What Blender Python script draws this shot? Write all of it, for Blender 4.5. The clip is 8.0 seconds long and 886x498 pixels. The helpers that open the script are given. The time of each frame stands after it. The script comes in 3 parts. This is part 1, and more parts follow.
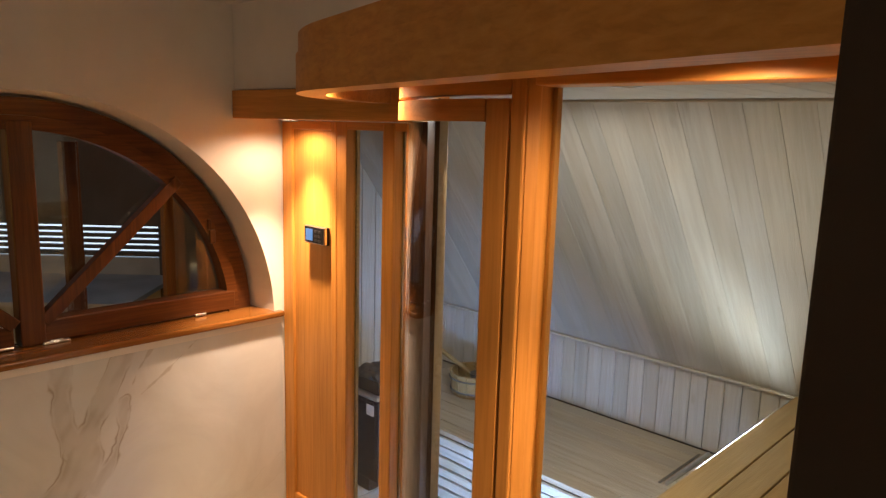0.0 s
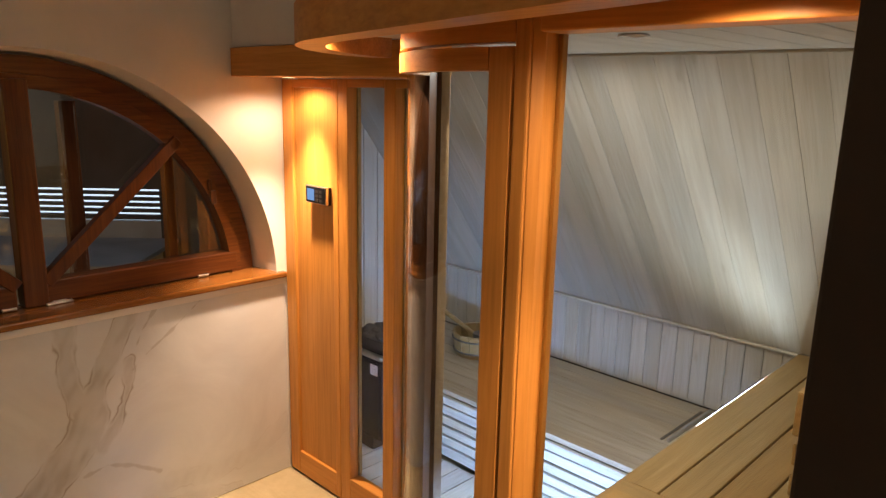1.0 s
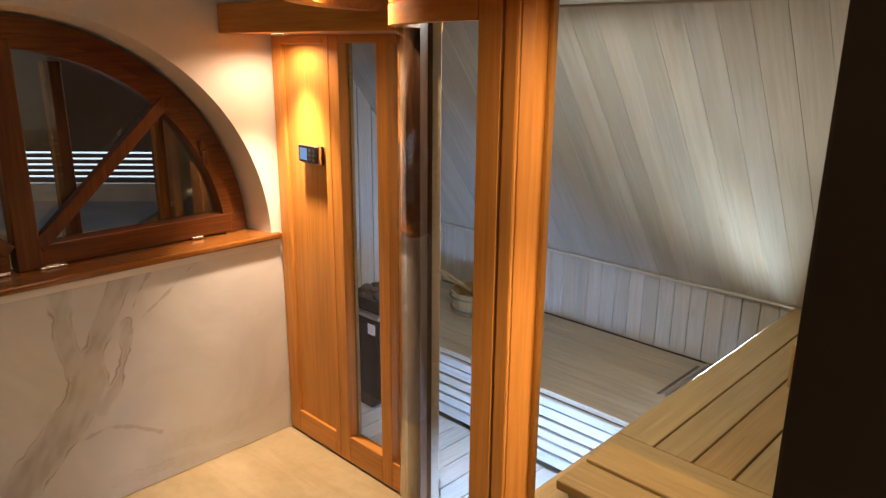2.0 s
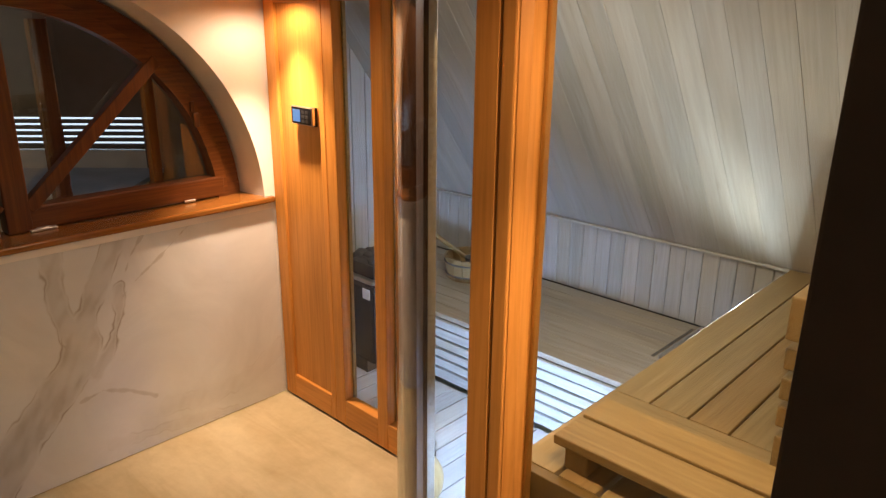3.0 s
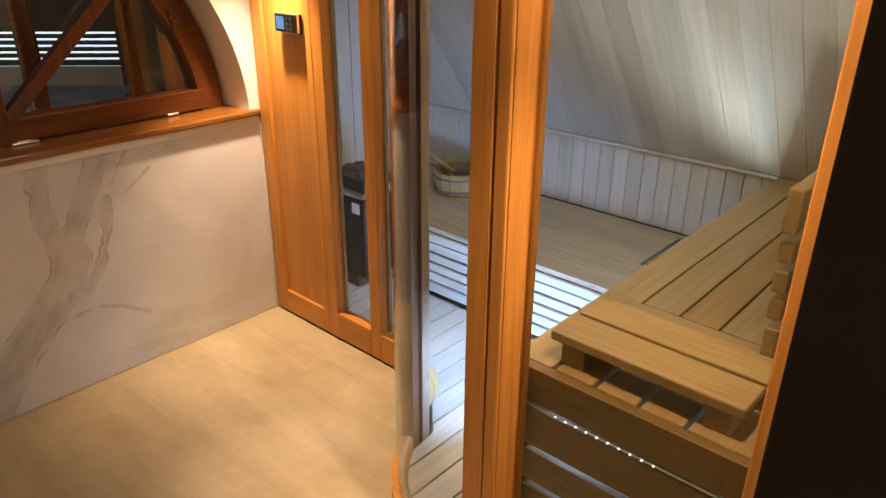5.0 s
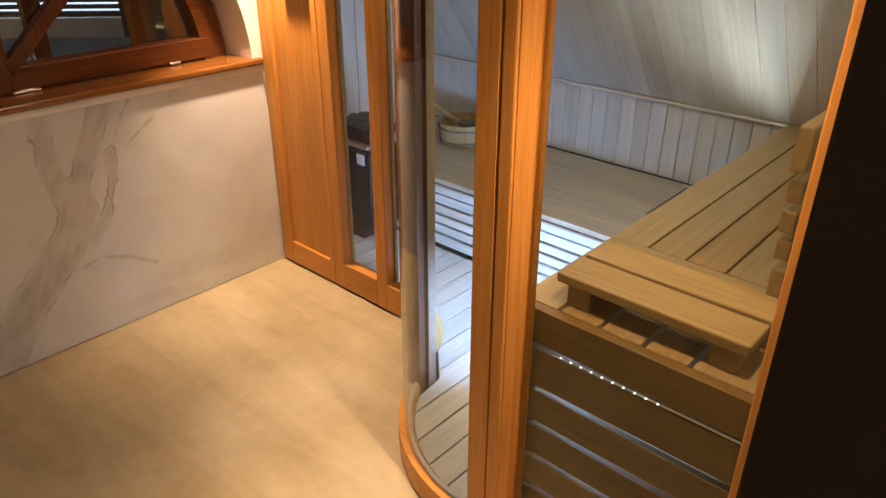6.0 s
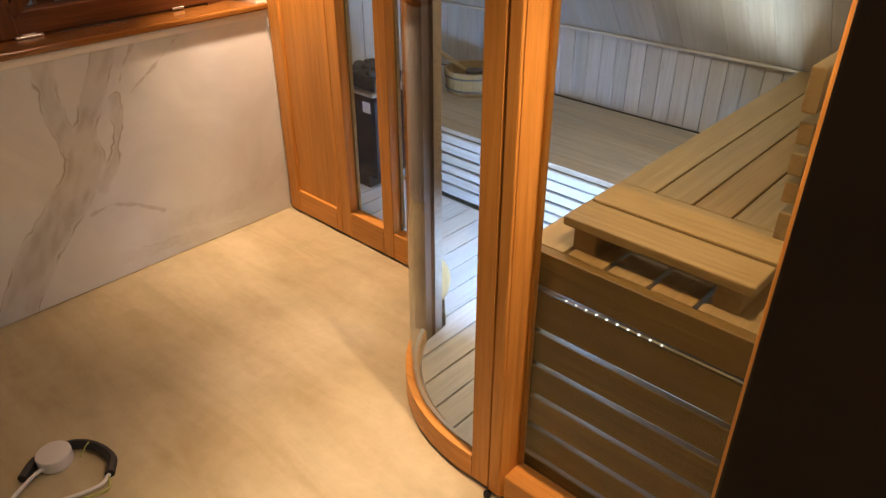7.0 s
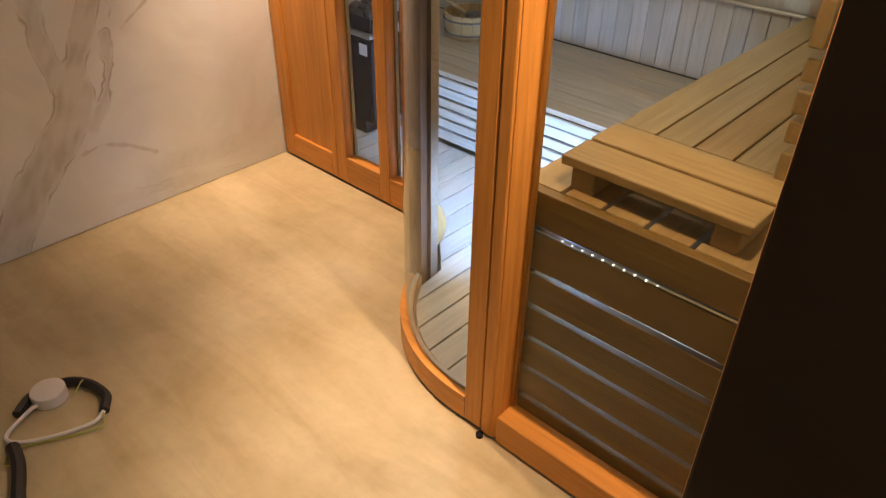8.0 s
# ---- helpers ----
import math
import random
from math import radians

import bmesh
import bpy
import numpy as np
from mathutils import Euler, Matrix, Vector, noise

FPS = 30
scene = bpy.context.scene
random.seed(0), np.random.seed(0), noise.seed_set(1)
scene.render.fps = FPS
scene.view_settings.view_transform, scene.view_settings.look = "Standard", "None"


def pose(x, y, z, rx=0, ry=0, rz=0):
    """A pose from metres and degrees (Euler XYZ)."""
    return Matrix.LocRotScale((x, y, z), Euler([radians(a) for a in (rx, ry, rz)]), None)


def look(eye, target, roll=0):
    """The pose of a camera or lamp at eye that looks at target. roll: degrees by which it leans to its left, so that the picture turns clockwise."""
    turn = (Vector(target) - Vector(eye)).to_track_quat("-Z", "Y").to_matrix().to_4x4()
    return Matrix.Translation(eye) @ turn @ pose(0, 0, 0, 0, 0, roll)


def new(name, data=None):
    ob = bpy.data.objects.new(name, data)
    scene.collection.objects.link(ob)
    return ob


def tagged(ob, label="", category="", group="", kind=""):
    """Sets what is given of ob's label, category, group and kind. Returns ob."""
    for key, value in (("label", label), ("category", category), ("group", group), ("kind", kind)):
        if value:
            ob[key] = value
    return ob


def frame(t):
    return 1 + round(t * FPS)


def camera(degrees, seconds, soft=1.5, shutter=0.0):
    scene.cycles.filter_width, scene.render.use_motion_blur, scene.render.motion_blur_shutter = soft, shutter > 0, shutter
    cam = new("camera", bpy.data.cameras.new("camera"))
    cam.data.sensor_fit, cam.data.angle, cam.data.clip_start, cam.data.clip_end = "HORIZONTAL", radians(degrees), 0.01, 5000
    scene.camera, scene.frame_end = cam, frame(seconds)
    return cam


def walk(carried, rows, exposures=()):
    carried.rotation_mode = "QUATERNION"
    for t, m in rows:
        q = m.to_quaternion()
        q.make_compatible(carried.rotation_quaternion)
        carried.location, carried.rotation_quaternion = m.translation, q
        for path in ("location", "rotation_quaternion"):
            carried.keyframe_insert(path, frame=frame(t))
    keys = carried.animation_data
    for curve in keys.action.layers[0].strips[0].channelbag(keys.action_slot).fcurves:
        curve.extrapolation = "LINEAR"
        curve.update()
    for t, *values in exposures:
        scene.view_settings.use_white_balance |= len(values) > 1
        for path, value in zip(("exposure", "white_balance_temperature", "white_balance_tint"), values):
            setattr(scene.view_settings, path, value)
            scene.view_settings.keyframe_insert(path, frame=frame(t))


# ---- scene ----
cam = camera(64.0, 8.0, soft=1.3)
PATH = [
    (0, (2.906, -1.879, 1.966), (1.534, -0.464, 1.625), 1.6),
    (0.5, (2.901, -1.879, 1.959), (1.532, -0.472, 1.579), 1.3),
    (1, (2.896, -1.87, 1.937), (1.535, -0.472, 1.5), 1.3),
    (1.5, (2.891, -1.87, 1.927), (1.54, -0.474, 1.45), 0.8),
    (2, (2.893, -1.844, 1.924), (1.553, -0.462, 1.378), 0.5),
    (3.5, (2.874, -1.856, 1.858), (1.583, -0.473, 1.211), 0.8),
    (4, (2.869, -1.869, 1.853), (1.6, -0.487, 1.16), 0.8),
    (4.5, (2.864, -1.878, 1.841), (1.624, -0.502, 1.085), 0.6),
    (6, (2.874, -1.9, 1.781), (1.679, -0.586, 0.863), 0.1),
    (6.5, (2.881, -1.906, 1.775), (1.698, -0.619, 0.803), -0.1),
    (7, (2.885, -1.914, 1.759), (1.719, -0.657, 0.729), -0.1),
    (7.5, (2.888, -1.907, 1.729), (1.734, -0.676, 0.654), 0.1),
    (8, (2.891, -1.912, 1.71), (1.777, -0.699, 0.575), 0.8),
]
walk(cam, [(t, look(eye, target, roll)) for t, eye, target, roll in PATH])

# ---------------------------------------------------------------- light
world = bpy.data.worlds.new("dusk")
scene.world = world
world.use_nodes = True
_bg = world.node_tree.nodes["Background"]
_sky = world.node_tree.nodes.new("ShaderNodeTexSky")
_sky.sky_type = "NISHITA"
_sky.sun_disc = False
_sky.sun_elevation, _sky.sun_rotation = radians(4), radians(200)
world.node_tree.links.new(_sky.outputs[0], _bg.inputs[0])
_bg.inputs[1].default_value = 0.08

WARM = (1.0, 0.660, 0.425)
COOL = (0.33, 0.52, 1.0)


def spot(name, at, to, watts, degrees, blend, color, radius=0.02):
    d = bpy.data.lights.new(name, "SPOT")
    d.energy, d.color, d.spot_size, d.spot_blend, d.shadow_soft_size = watts, color, radians(degrees), blend, radius
    ob = new(name, d)
    ob.matrix_world = look(at, to)
    return ob


def area(name, at, to, watts, size, size_y, color, spread=180):
    d = bpy.data.lights.new(name, "AREA")
    d.shape, d.energy, d.color, d.size, d.size_y, d.spread = "RECTANGLE", watts, color, size, size_y, radians(spread)
    ob = new(name, d)
    ob.matrix_world = look(at, to)
    return ob


SPOTS = [(0.26, -0.125, 1.970), (1.42, -0.66, 2.098), (2.46, -0.86, 2.098)]
for (sx, sy, sz), lean, beam, spill in zip(SPOTS, ((-0.02, 0.00), (0.14, -0.02), (-0.34, -0.06)), (190, 128, 118), (11.0, 16.0, 22.0)):
    # each recessed spot: its beam, and the weaker light that its rim spills
    spot("spot_beam", (sx, sy, sz - 0.012), (sx + lean[0], sy + lean[1], 0), beam, 68 if sx < 1 else 54 if sx < 2 else 70, 1.0, WARM, 0.030 if sx < 1 else 0.008)
    spot("spot_spill", (sx, sy, sz - 0.014), (sx, sy, 0), spill, 165, 0.6, WARM, 0.008)
# unseen fill lamp added at the anteroom ceiling behind the walk
area("anteroom_fill", (3.1, -3.5, 2.40), (0.3, -1.2, 1.3), 5.1, 0.35, 0.35, (1.0, 0.93, 0.86))
# sauna: unseen ceiling fill added over the entrance; light strips along the upper bench
area("sauna_fill", (1.42, -0.02, 2.05), (1.42, -0.02, 0), 10.0, 0.12, 0.12, (1.0, 0.97, 0.94))
area("strip_beam", (1.958, 0.06, 0.42), (1.0, 0.56, 0.26), 25, 0.90, 0.08, COOL, 100)
area("strip_beam", (1.962, 0.70, 0.806), (1.30, 0.70, 1.06), 7.5, 0.62, 0.02, (0.80, 0.90, 1.0))
area("strip_beam", (2.06, -0.10, 0.78), (2.06, -0.10, 0.0), 7.0, 0.02, 0.9, COOL)
# light strip behind the backrest, shining up the sloping wall
area("strip_beam", (2.570, 0.45, 1.27), (1.60, 0.65, 1.50), 5.0, 1.1, 0.03, (0.98, 0.97, 0.92))

# ---------------------------------------------------------------- materials


def node_mat(name):
    m = bpy.data.materials.new(name)
    m.use_nodes = True
    nt = m.node_tree
    return m, nt, nt.nodes["Principled BSDF"]


def coords(nt, scale, jitter=True):
    tc = nt.nodes.new("ShaderNodeTexCoord")
    mp = nt.nodes.new("ShaderNodeMapping")
    mp.inputs["Scale"].default_value = scale
    if jitter:
        info = nt.nodes.new("ShaderNodeObjectInfo")
        mul = nt.nodes.new("ShaderNodeVectorMath")
        mul.operation = "MULTIPLY_ADD"
        com = nt.nodes.new("ShaderNodeCombineXYZ")
        for i in range(3):
            nt.links.new(info.outputs["Random"], com.inputs[i])
        nt.links.new(com.outputs[0], mul.inputs[0])
        mul.inputs[1].default_value = (7.3, 3.1, 5.7)
        nt.links.new(tc.outputs["Object"], mul.inputs[2])
        nt.links.new(mul.outputs[0], mp.inputs[0])
    else:
        nt.links.new(tc.outputs["Object"], mp.inputs[0])
    return mp.outputs[0]


def noise_of(nt, vec, scale, detail=4.0, rough=0.55, distort=0.0):
    n = nt.nodes.new("ShaderNodeTexNoise")
    n.inputs["Scale"].default_value, n.inputs["Detail"].default_value = scale, detail
    n.inputs["Roughness"].default_value, n.inputs["Distortion"].default_value = rough, distort
    nt.links.new(vec, n.inputs["Vector"])
    return n.outputs["Fac"]


def ramp(nt, fac, stops):
    r = nt.nodes.new("ShaderNodeValToRGB")
    r.color_ramp.elements[0].position, r.color_ramp.elements[0].color = stops[0][0], (*stops[0][1], 1)
    r.color_ramp.elements[1].position, r.color_ramp.elements[1].color = stops[-1][0], (*stops[-1][1], 1)
    for p, c in stops[1:-1]:
        r.color_ramp.elements.new(p).color = (*c, 1)
    nt.links.new(fac, r.inputs[0])
    return r.outputs[0]


def mixed(nt, fac, a, b, mode="MIX"):
    m = nt.nodes.new("ShaderNodeMix")
    m.data_type, m.blend_type = "RGBA", mode
    if isinstance(fac, float):
        m.inputs[0].default_value = fac
    else:
        nt.links.new(fac, m.inputs[0])
    nt.links.new(a, m.inputs[6])
    nt.links.new(b, m.inputs[7])
    return m.outputs[2]


def bumped(nt, bsdf, height, strength, distance):
    b = nt.nodes.new("ShaderNodeBump")
    b.inputs["Strength"].default_value, b.inputs["Distance"].default_value = strength, distance
    nt.links.new(height, b.inputs["Height"])
    nt.links.new(b.outputs[0], bsdf.inputs["Normal"])


def wood(name, dark, mid, light, axis, rough, vary=0.25, coat=0.0, tan=(1.0, 1.0, 1.0), knots=0.0):
    """Timber with its grain along axis 0, 1 or 2."""
    m, nt, p = node_mat(name)
    s = [22.0, 22.0, 22.0]
    s[axis] = 0.9
    v = coords(nt, s)
    fine = noise_of(nt, v, 3.2, 6, 0.62, 0.4)
    col = ramp(nt, fine, [(0.30, dark), (0.52, mid), (0.72, light)])
    s2 = [5.0, 5.0, 5.0]
    s2[axis] = 0.5
    broad = noise_of(nt, coords(nt, s2), 1.3, 3)
    tone = ramp(nt, broad, [(0.3, (1 - vary,) * 3), (0.7, (1.0, 1.0, 1.0))])
    col = mixed(nt, 1.0, col, tone, "MULTIPLY")
    info = nt.nodes.new("ShaderNodeObjectInfo")
    each = ramp(nt, info.outputs["Random"], [(0.0, (1 - vary * 0.6,) * 3), (0.45, (1.0, 1.0, 1.0)), (0.62, (1.0, 1.0, 1.0)), (1.0, tan)])
    col = mixed(nt, 1.0, col, each, "MULTIPLY")
    if knots:
        # whitewash worn off in long streaks, and scattered small knots
        s3 = [9.0, 9.0, 9.0]
        s3[axis] = 1.1
        worn = ramp(nt, noise_of(nt, coords(nt, s3), 1.0, 3, 0.5, 0.3), [(0.40, (0.0, 0.0, 0.0)), (0.66, (knots,) * 3)])
        bare = nt.nodes.new("ShaderNodeRGB")
        bare.outputs[0].default_value = (dark[0] * 0.88, dark[1] * 0.82, dark[2] * 0.72, 1)
        col = mixed(nt, worn, col, bare.outputs[0])
        s4 = [9.0, 9.0, 9.0]
        s4[axis] = 3.5
        cell = nt.nodes.new("ShaderNodeTexVoronoi")
        cell.inputs["Scale"].default_value = 0.9
        nt.links.new(coords(nt, s4), cell.inputs["Vector"])
        spot_fac = ramp(nt, cell.outputs["Distance"], [(0.05, (0.30,) * 3), (0.11, (0.0, 0.0, 0.0))])
        knot = nt.nodes.new("ShaderNodeRGB")
        knot.outputs[0].default_value = (0.30, 0.21, 0.13, 1)
        col = mixed(nt, spot_fac, col, knot.outputs[0])
    nt.links.new(col, p.inputs["Base Color"])
    p.inputs["Roughness"].default_value = rough
    p.inputs["Coat Weight"].default_value = coat
    p.inputs["Coat Roughness"].default_value = 0.18
    p.inputs["Specular IOR Level"].default_value = 0.35
    bumped(nt, p, fine, 0.25, 0.0006)
    return m


def plain(name, color, rough, metal=0.0, mottled=0.12, scale=14.0, bump=0.0):
    m, nt, p = node_mat(name)
    v = coords(nt, (1, 1, 1))
    n = noise_of(nt, v, scale, 5)
    lo = tuple(c * (1 - mottled) for c in color)
    hi = tuple(min(1.0, c * (1 + mottled * 0.6)) for c in color)
    nt.links.new(ramp(nt, n, [(0.3, lo), (0.7, hi)]), p.inputs["Base Color"])
    p.inputs["Roughness"].default_value, p.inputs["Metallic"].default_value = rough, metal
    if bump:
        bumped(nt, p, noise_of(nt, v, scale * 9, 4), bump, 0.002)
    return m


def glass(name, tint, gloss):
    m = bpy.data.materials.new(name)
    m.use_nodes = True
    nt = m.node_tree
    nt.nodes.clear()
    out = nt.nodes.new("ShaderNodeOutputMaterial")
    clear = nt.nodes.new("ShaderNodeBsdfTransparent")
    clear.inputs[0].default_value = (*tint, 1)
    shine = nt.nodes.new("ShaderNodeBsdfGlossy")
    shine.inputs["Roughness"].default_value = 0.02
    lw = nt.nodes.new("ShaderNodeLayerWeight")
    lw.inputs["Blend"].default_value = 0.5
    pw = nt.nodes.new("ShaderNodeMath")
    pw.operation = "POWER"
    pw.inputs[1].default_value = 5.0
    nt.links.new(lw.outputs["Facing"], pw.inputs[0])
    fres = nt.nodes.new("ShaderNodeMath")
    fres.operation = "MULTIPLY_ADD"
    fres.inputs[1].default_value, fres.inputs[2].default_value = 1.0 - gloss, gloss
    nt.links.new(pw.outputs[0], fres.inputs[0])
    mix = nt.nodes.new("ShaderNodeMixShader")
    nt.links.new(fres.outputs[0], mix.inputs[0])
    nt.links.new(clear.outputs[0], mix.inputs[1])
    nt.links.new(shine.outputs[0], mix.inputs[2])
    nt.links.new(mix.outputs[0], out.inputs[0])
    return m


def glowing(name, color, strength):
    m, nt, p = node_mat(name)
    p.inputs["Base Color"].default_value = (*(0.08 * c for c in color), 1)
    p.inputs["Emission Color"].default_value = (*color, 1)
    p.inputs["Emission Strength"].default_value = strength
    return m


ALDER = ((0.60, 0.250, 0.046), (0.73, 0.322, 0.064), (0.80, 0.378, 0.088))
ALDER_X, ALDER_Y, ALDER_Z = (wood("alder_" + "xyz"[a], *ALDER, a, 0.46, 0.22, 0.08) for a in range(3))
DARKW = ((0.075, 0.022, 0.0045), (0.130, 0.041, 0.009), (0.185, 0.062, 0.014))
STAIN_Y, STAIN_Z = (wood("stained_pine_" + "xyz"[a], *DARKW, a, 0.45, 0.25, 0.35) for a in (1, 2))
# brown with shade put in, for side panel and hinge stile; also the latch
DARKJ = wood("shade_brown_z", (0.048, 0.015, 0.004), (0.085, 0.028, 0.008), (0.125, 0.044, 0.012), 2, 0.45, 0.25, 0.35)
SILLW = wood("varnished_sill", (0.21, 0.078, 0.016), (0.31, 0.125, 0.026), (0.38, 0.165, 0.042), 1, 0.22, 0.2, 0.6)
ASPEN = ((0.55, 0.50, 0.42), (0.65, 0.61, 0.53), (0.71, 0.68, 0.61))
ASPEN_X, ASPEN_Y, ASPEN_Z = (wood("aspen_" + "xyz"[a], *ASPEN, a, 0.5, 0.16, 0.0, (0.97, 0.91, 0.81)) for a in range(3))
LINING = wood("whitewashed_lining", *ASPEN, 2, 0.5, 0.25, 0.0, (0.97, 0.92, 0.83), 0.50)
OBECHE_X = wood("obeche_x", (0.42, 0.35, 0.25), (0.52, 0.44, 0.33), (0.59, 0.51, 0.40), 0, 0.5, 0.16, 0.0, (0.95, 0.90, 0.82))
LIME = ((0.34, 0.220, 0.085), (0.42, 0.280, 0.115), (0.49, 0.338, 0.150))
LIME_X, LIME_Y, LIME_Z = (wood("lime_bench_" + "xyz"[a], *LIME, a, 0.5, 0.16, 0.0, (0.95, 0.86, 0.74)) for a in range(3))
# bench timber of the front boards, with their shade put into the colour
SHADED_LIME = ((0.185, 0.102, 0.022), (0.235, 0.135, 0.031), (0.285, 0.168, 0.044))
SHADED_LIME_X = wood("shaded_lime_bench_x", *SHADED_LIME, 0, 0.5, 0.16, 0.0, (0.95, 0.86, 0.74))
# bench timber with the spot's warm light put into the headrest colour
WARM_LIT_REST_X = wood("headrest_warm_lit_x", (0.30, 0.185, 0.062), (0.38, 0.240, 0.085), (0.45, 0.295, 0.115), 0, 0.5, 0.16, 0.0, (0.95, 0.86, 0.74))
PLASTER = plain("warm_white_plaster", (0.80, 0.78, 0.74), 0.85, 0, 0.05, 5, 0.10)
CEILING = plain("white_ceiling_paint", (0.72, 0.69, 0.64), 0.9, 0, 0.05, 4, 0.06)
BROWNWALL = plain("dark_brown_board", (0.072, 0.050, 0.031), 0.85, 0, 0.16, 5, 0.05)
BROWNWALL.node_tree.nodes["Principled BSDF"].inputs["Specular IOR Level"].default_value = 0.2
# dark tone for the shade behind planks and in gaps; also hoops and cup
BACKING = plain("shade_toned_backing", (0.14, 0.12, 0.10), 0.9, 0, 0.2)
BLACK = plain("black_enamel", (0.005, 0.005, 0.006), 0.5, 0, 0.2)
BLACK.node_tree.nodes["Principled BSDF"].inputs["Specular IOR Level"].default_value = 0.22
STONE = plain("heater_stone", (0.045, 0.045, 0.05), 0.85, 0, 0.5, 20, 0.4)
STEEL = plain("brushed_steel", (0.62, 0.62, 0.63), 0.28, 1.0, 0.1, 40)
ALU = plain("grey_aluminium", (0.42, 0.41, 0.40), 0.5, 0, 0.1)
WHITEPL = plain("white_plastic", (0.74, 0.73, 0.71), 0.4, 0, 0.04)
PAPER = plain("white_label", (0.85, 0.85, 0.87), 0.6, 0, 0.05)
CONDUIT = plain("black_conduit", (0.02, 0.02, 0.022), 0.5, 0, 0.2)
EARTH = plain("green_yellow_wire", (0.42, 0.45, 0.10), 0.5, 0, 0.2)
LEDGE = plain("pale_roof_sheet", (0.55, 0.58, 0.62), 0.6, 0, 0.25, 3)
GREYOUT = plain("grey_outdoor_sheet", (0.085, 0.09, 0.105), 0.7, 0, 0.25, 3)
GLASS = glass("clear_glass", (0.95, 0.97, 0.95), 0.02)
WINGLASS = glass("window_glass", (0.80, 0.82, 0.86), 0.14)
SCREEN = glowing("lit_display", (0.16, 0.42, 0.95), 0.55)
SKYGLOW = glowing("dusk_sky_glow", (0.72, 0.86, 1.0), 1.6)
LEDDOT = glowing("led_point", (0.95, 0.95, 0.9), 2.2)
LAMPGLOW = glowing("lamp_lens", (1.0, 0.80, 0.50), 4.0)

# marble: veins are held in a colour attribute of the slab
MARBLE, _nt, _p = node_mat("veined_marble")
_at = _nt.nodes.new("ShaderNodeVertexColor")
_at.layer_name = "veins"
_v = coords(_nt, (1, 1, 1), False)
_base = ramp(_nt, noise_of(_nt, _v, 2.2, 5, 0.6, 0.8), [(0.35, (0.635, 0.662, 0.675)), (0.65, (0.748, 0.780, 0.795))])
_vein = ramp(_nt, noise_of(_nt, _v, 9.0, 6, 0.65, 1.2), [(0.3, (0.20, 0.165, 0.115)), (0.7, (0.35, 0.305, 0.24))])
_nt.links.new(mixed(_nt, _at.outputs[0], _base, _vein), _p.inputs["Base Color"])
_p.inputs["Roughness"].default_value = 0.11

# floor: smooth pale cement with blotches, and light streaks painted into the colour
CEMENT, _nt, _p = node_mat("pale_cement_floor")
_v = coords(_nt, (1, 1, 1), False)
_a = ramp(_nt, noise_of(_nt, _v, 1.6, 5, 0.6, 0.6), [(0.30, (0.43, 0.370, 0.222)), (0.68, (0.605, 0.530, 0.345))])
_b = ramp(_nt, noise_of(_nt, _v, 17.0, 6, 0.7), [(0.32, (0.92, 0.91, 0.90)), (0.6, (1.0, 1.0, 1.0))])
# stretched noise paints the streaks of light thrown on the floor
_s = _nt.nodes.new("ShaderNodeMapping")
_s.inputs["Rotation"].default_value, _s.inputs["Scale"].default_value = (0, 0, radians(-28)), (0.7, 3.4, 1)
_nt.links.new(_v, _s.inputs[0])
_c = ramp(_nt, noise_of(_nt, _s.outputs[0], 2.0, 4, 0.6, 0.5), [(0.35, (0.84, 0.80, 0.74)), (0.6, (1.0, 1.0, 1.0))])
_nt.links.new(mixed(_nt, 1.0, mixed(_nt, 1.0, _a, _b, "MULTIPLY"), _c, "MULTIPLY"), _p.inputs["Base Color"])
_p.inputs["Roughness"].default_value = 0.42
bumped(_nt, _p, noise_of(_nt, _v, 60.0, 5), 0.15, 0.002)

# ---------------------------------------------------------------- makers


def box(x0, x1, y0, y1, z0, z1, bevel=0.003):
    bm = bmesh.new()
    bmesh.ops.create_cube(bm, size=1.0, matrix=Matrix.Translation(((x0 + x1) / 2, (y0 + y1) / 2, (z0 + z1) / 2)) @ Matrix.Diagonal((x1 - x0, y1 - y0, z1 - z0, 1)))
    if bevel:
        bmesh.ops.bevel(bm, geom=bm.edges[:], offset=bevel, segments=2, affect="EDGES", profile=0.5)
    return bm


def mesh_of(name, bm, material, smooth=False):
    me = bpy.data.meshes.new(name)
    bmesh.ops.recalc_face_normals(bm, faces=bm.faces[:])
    bm.to_mesh(me)
    bm.free()
    me.materials.append(material)
    if smooth:
        for p in me.polygons:
            p.use_smooth = True
        me.set_sharp_from_angle(angle=radians(35))
    return me


def thing(name, at, label, category, group="", kind=""):
    ob = new(name)
    ob.location = at
    ob.empty_display_size = 0.05
    return tagged(ob, label, category, group, kind)


def part(name, bm, material, parent, label="", smooth=False):
    """One mesh in world coordinates under a thing or a part."""
    ob = new(name, mesh_of(name, bm, material, smooth))
    ob.parent = parent
    if parent.type == "EMPTY":
        ob.matrix_parent_inverse = Matrix.Translation(parent.location).inverted()
    return tagged(ob, label)


def piece(name, me, parent, m):
    """One more piece on shared mesh data, at the world pose m."""
    ob = new(name, me)
    ob.parent = parent
    if parent.type == "EMPTY":
        ob.matrix_parent_inverse = Matrix.Translation(parent.location).inverted()
    ob.matrix_basis = m
    return ob


def solo(name, bm, material, label, category, kind="", group="", smooth=False):
    return tagged(new(name, mesh_of(name, bm, material, smooth)), label, category, group, kind)


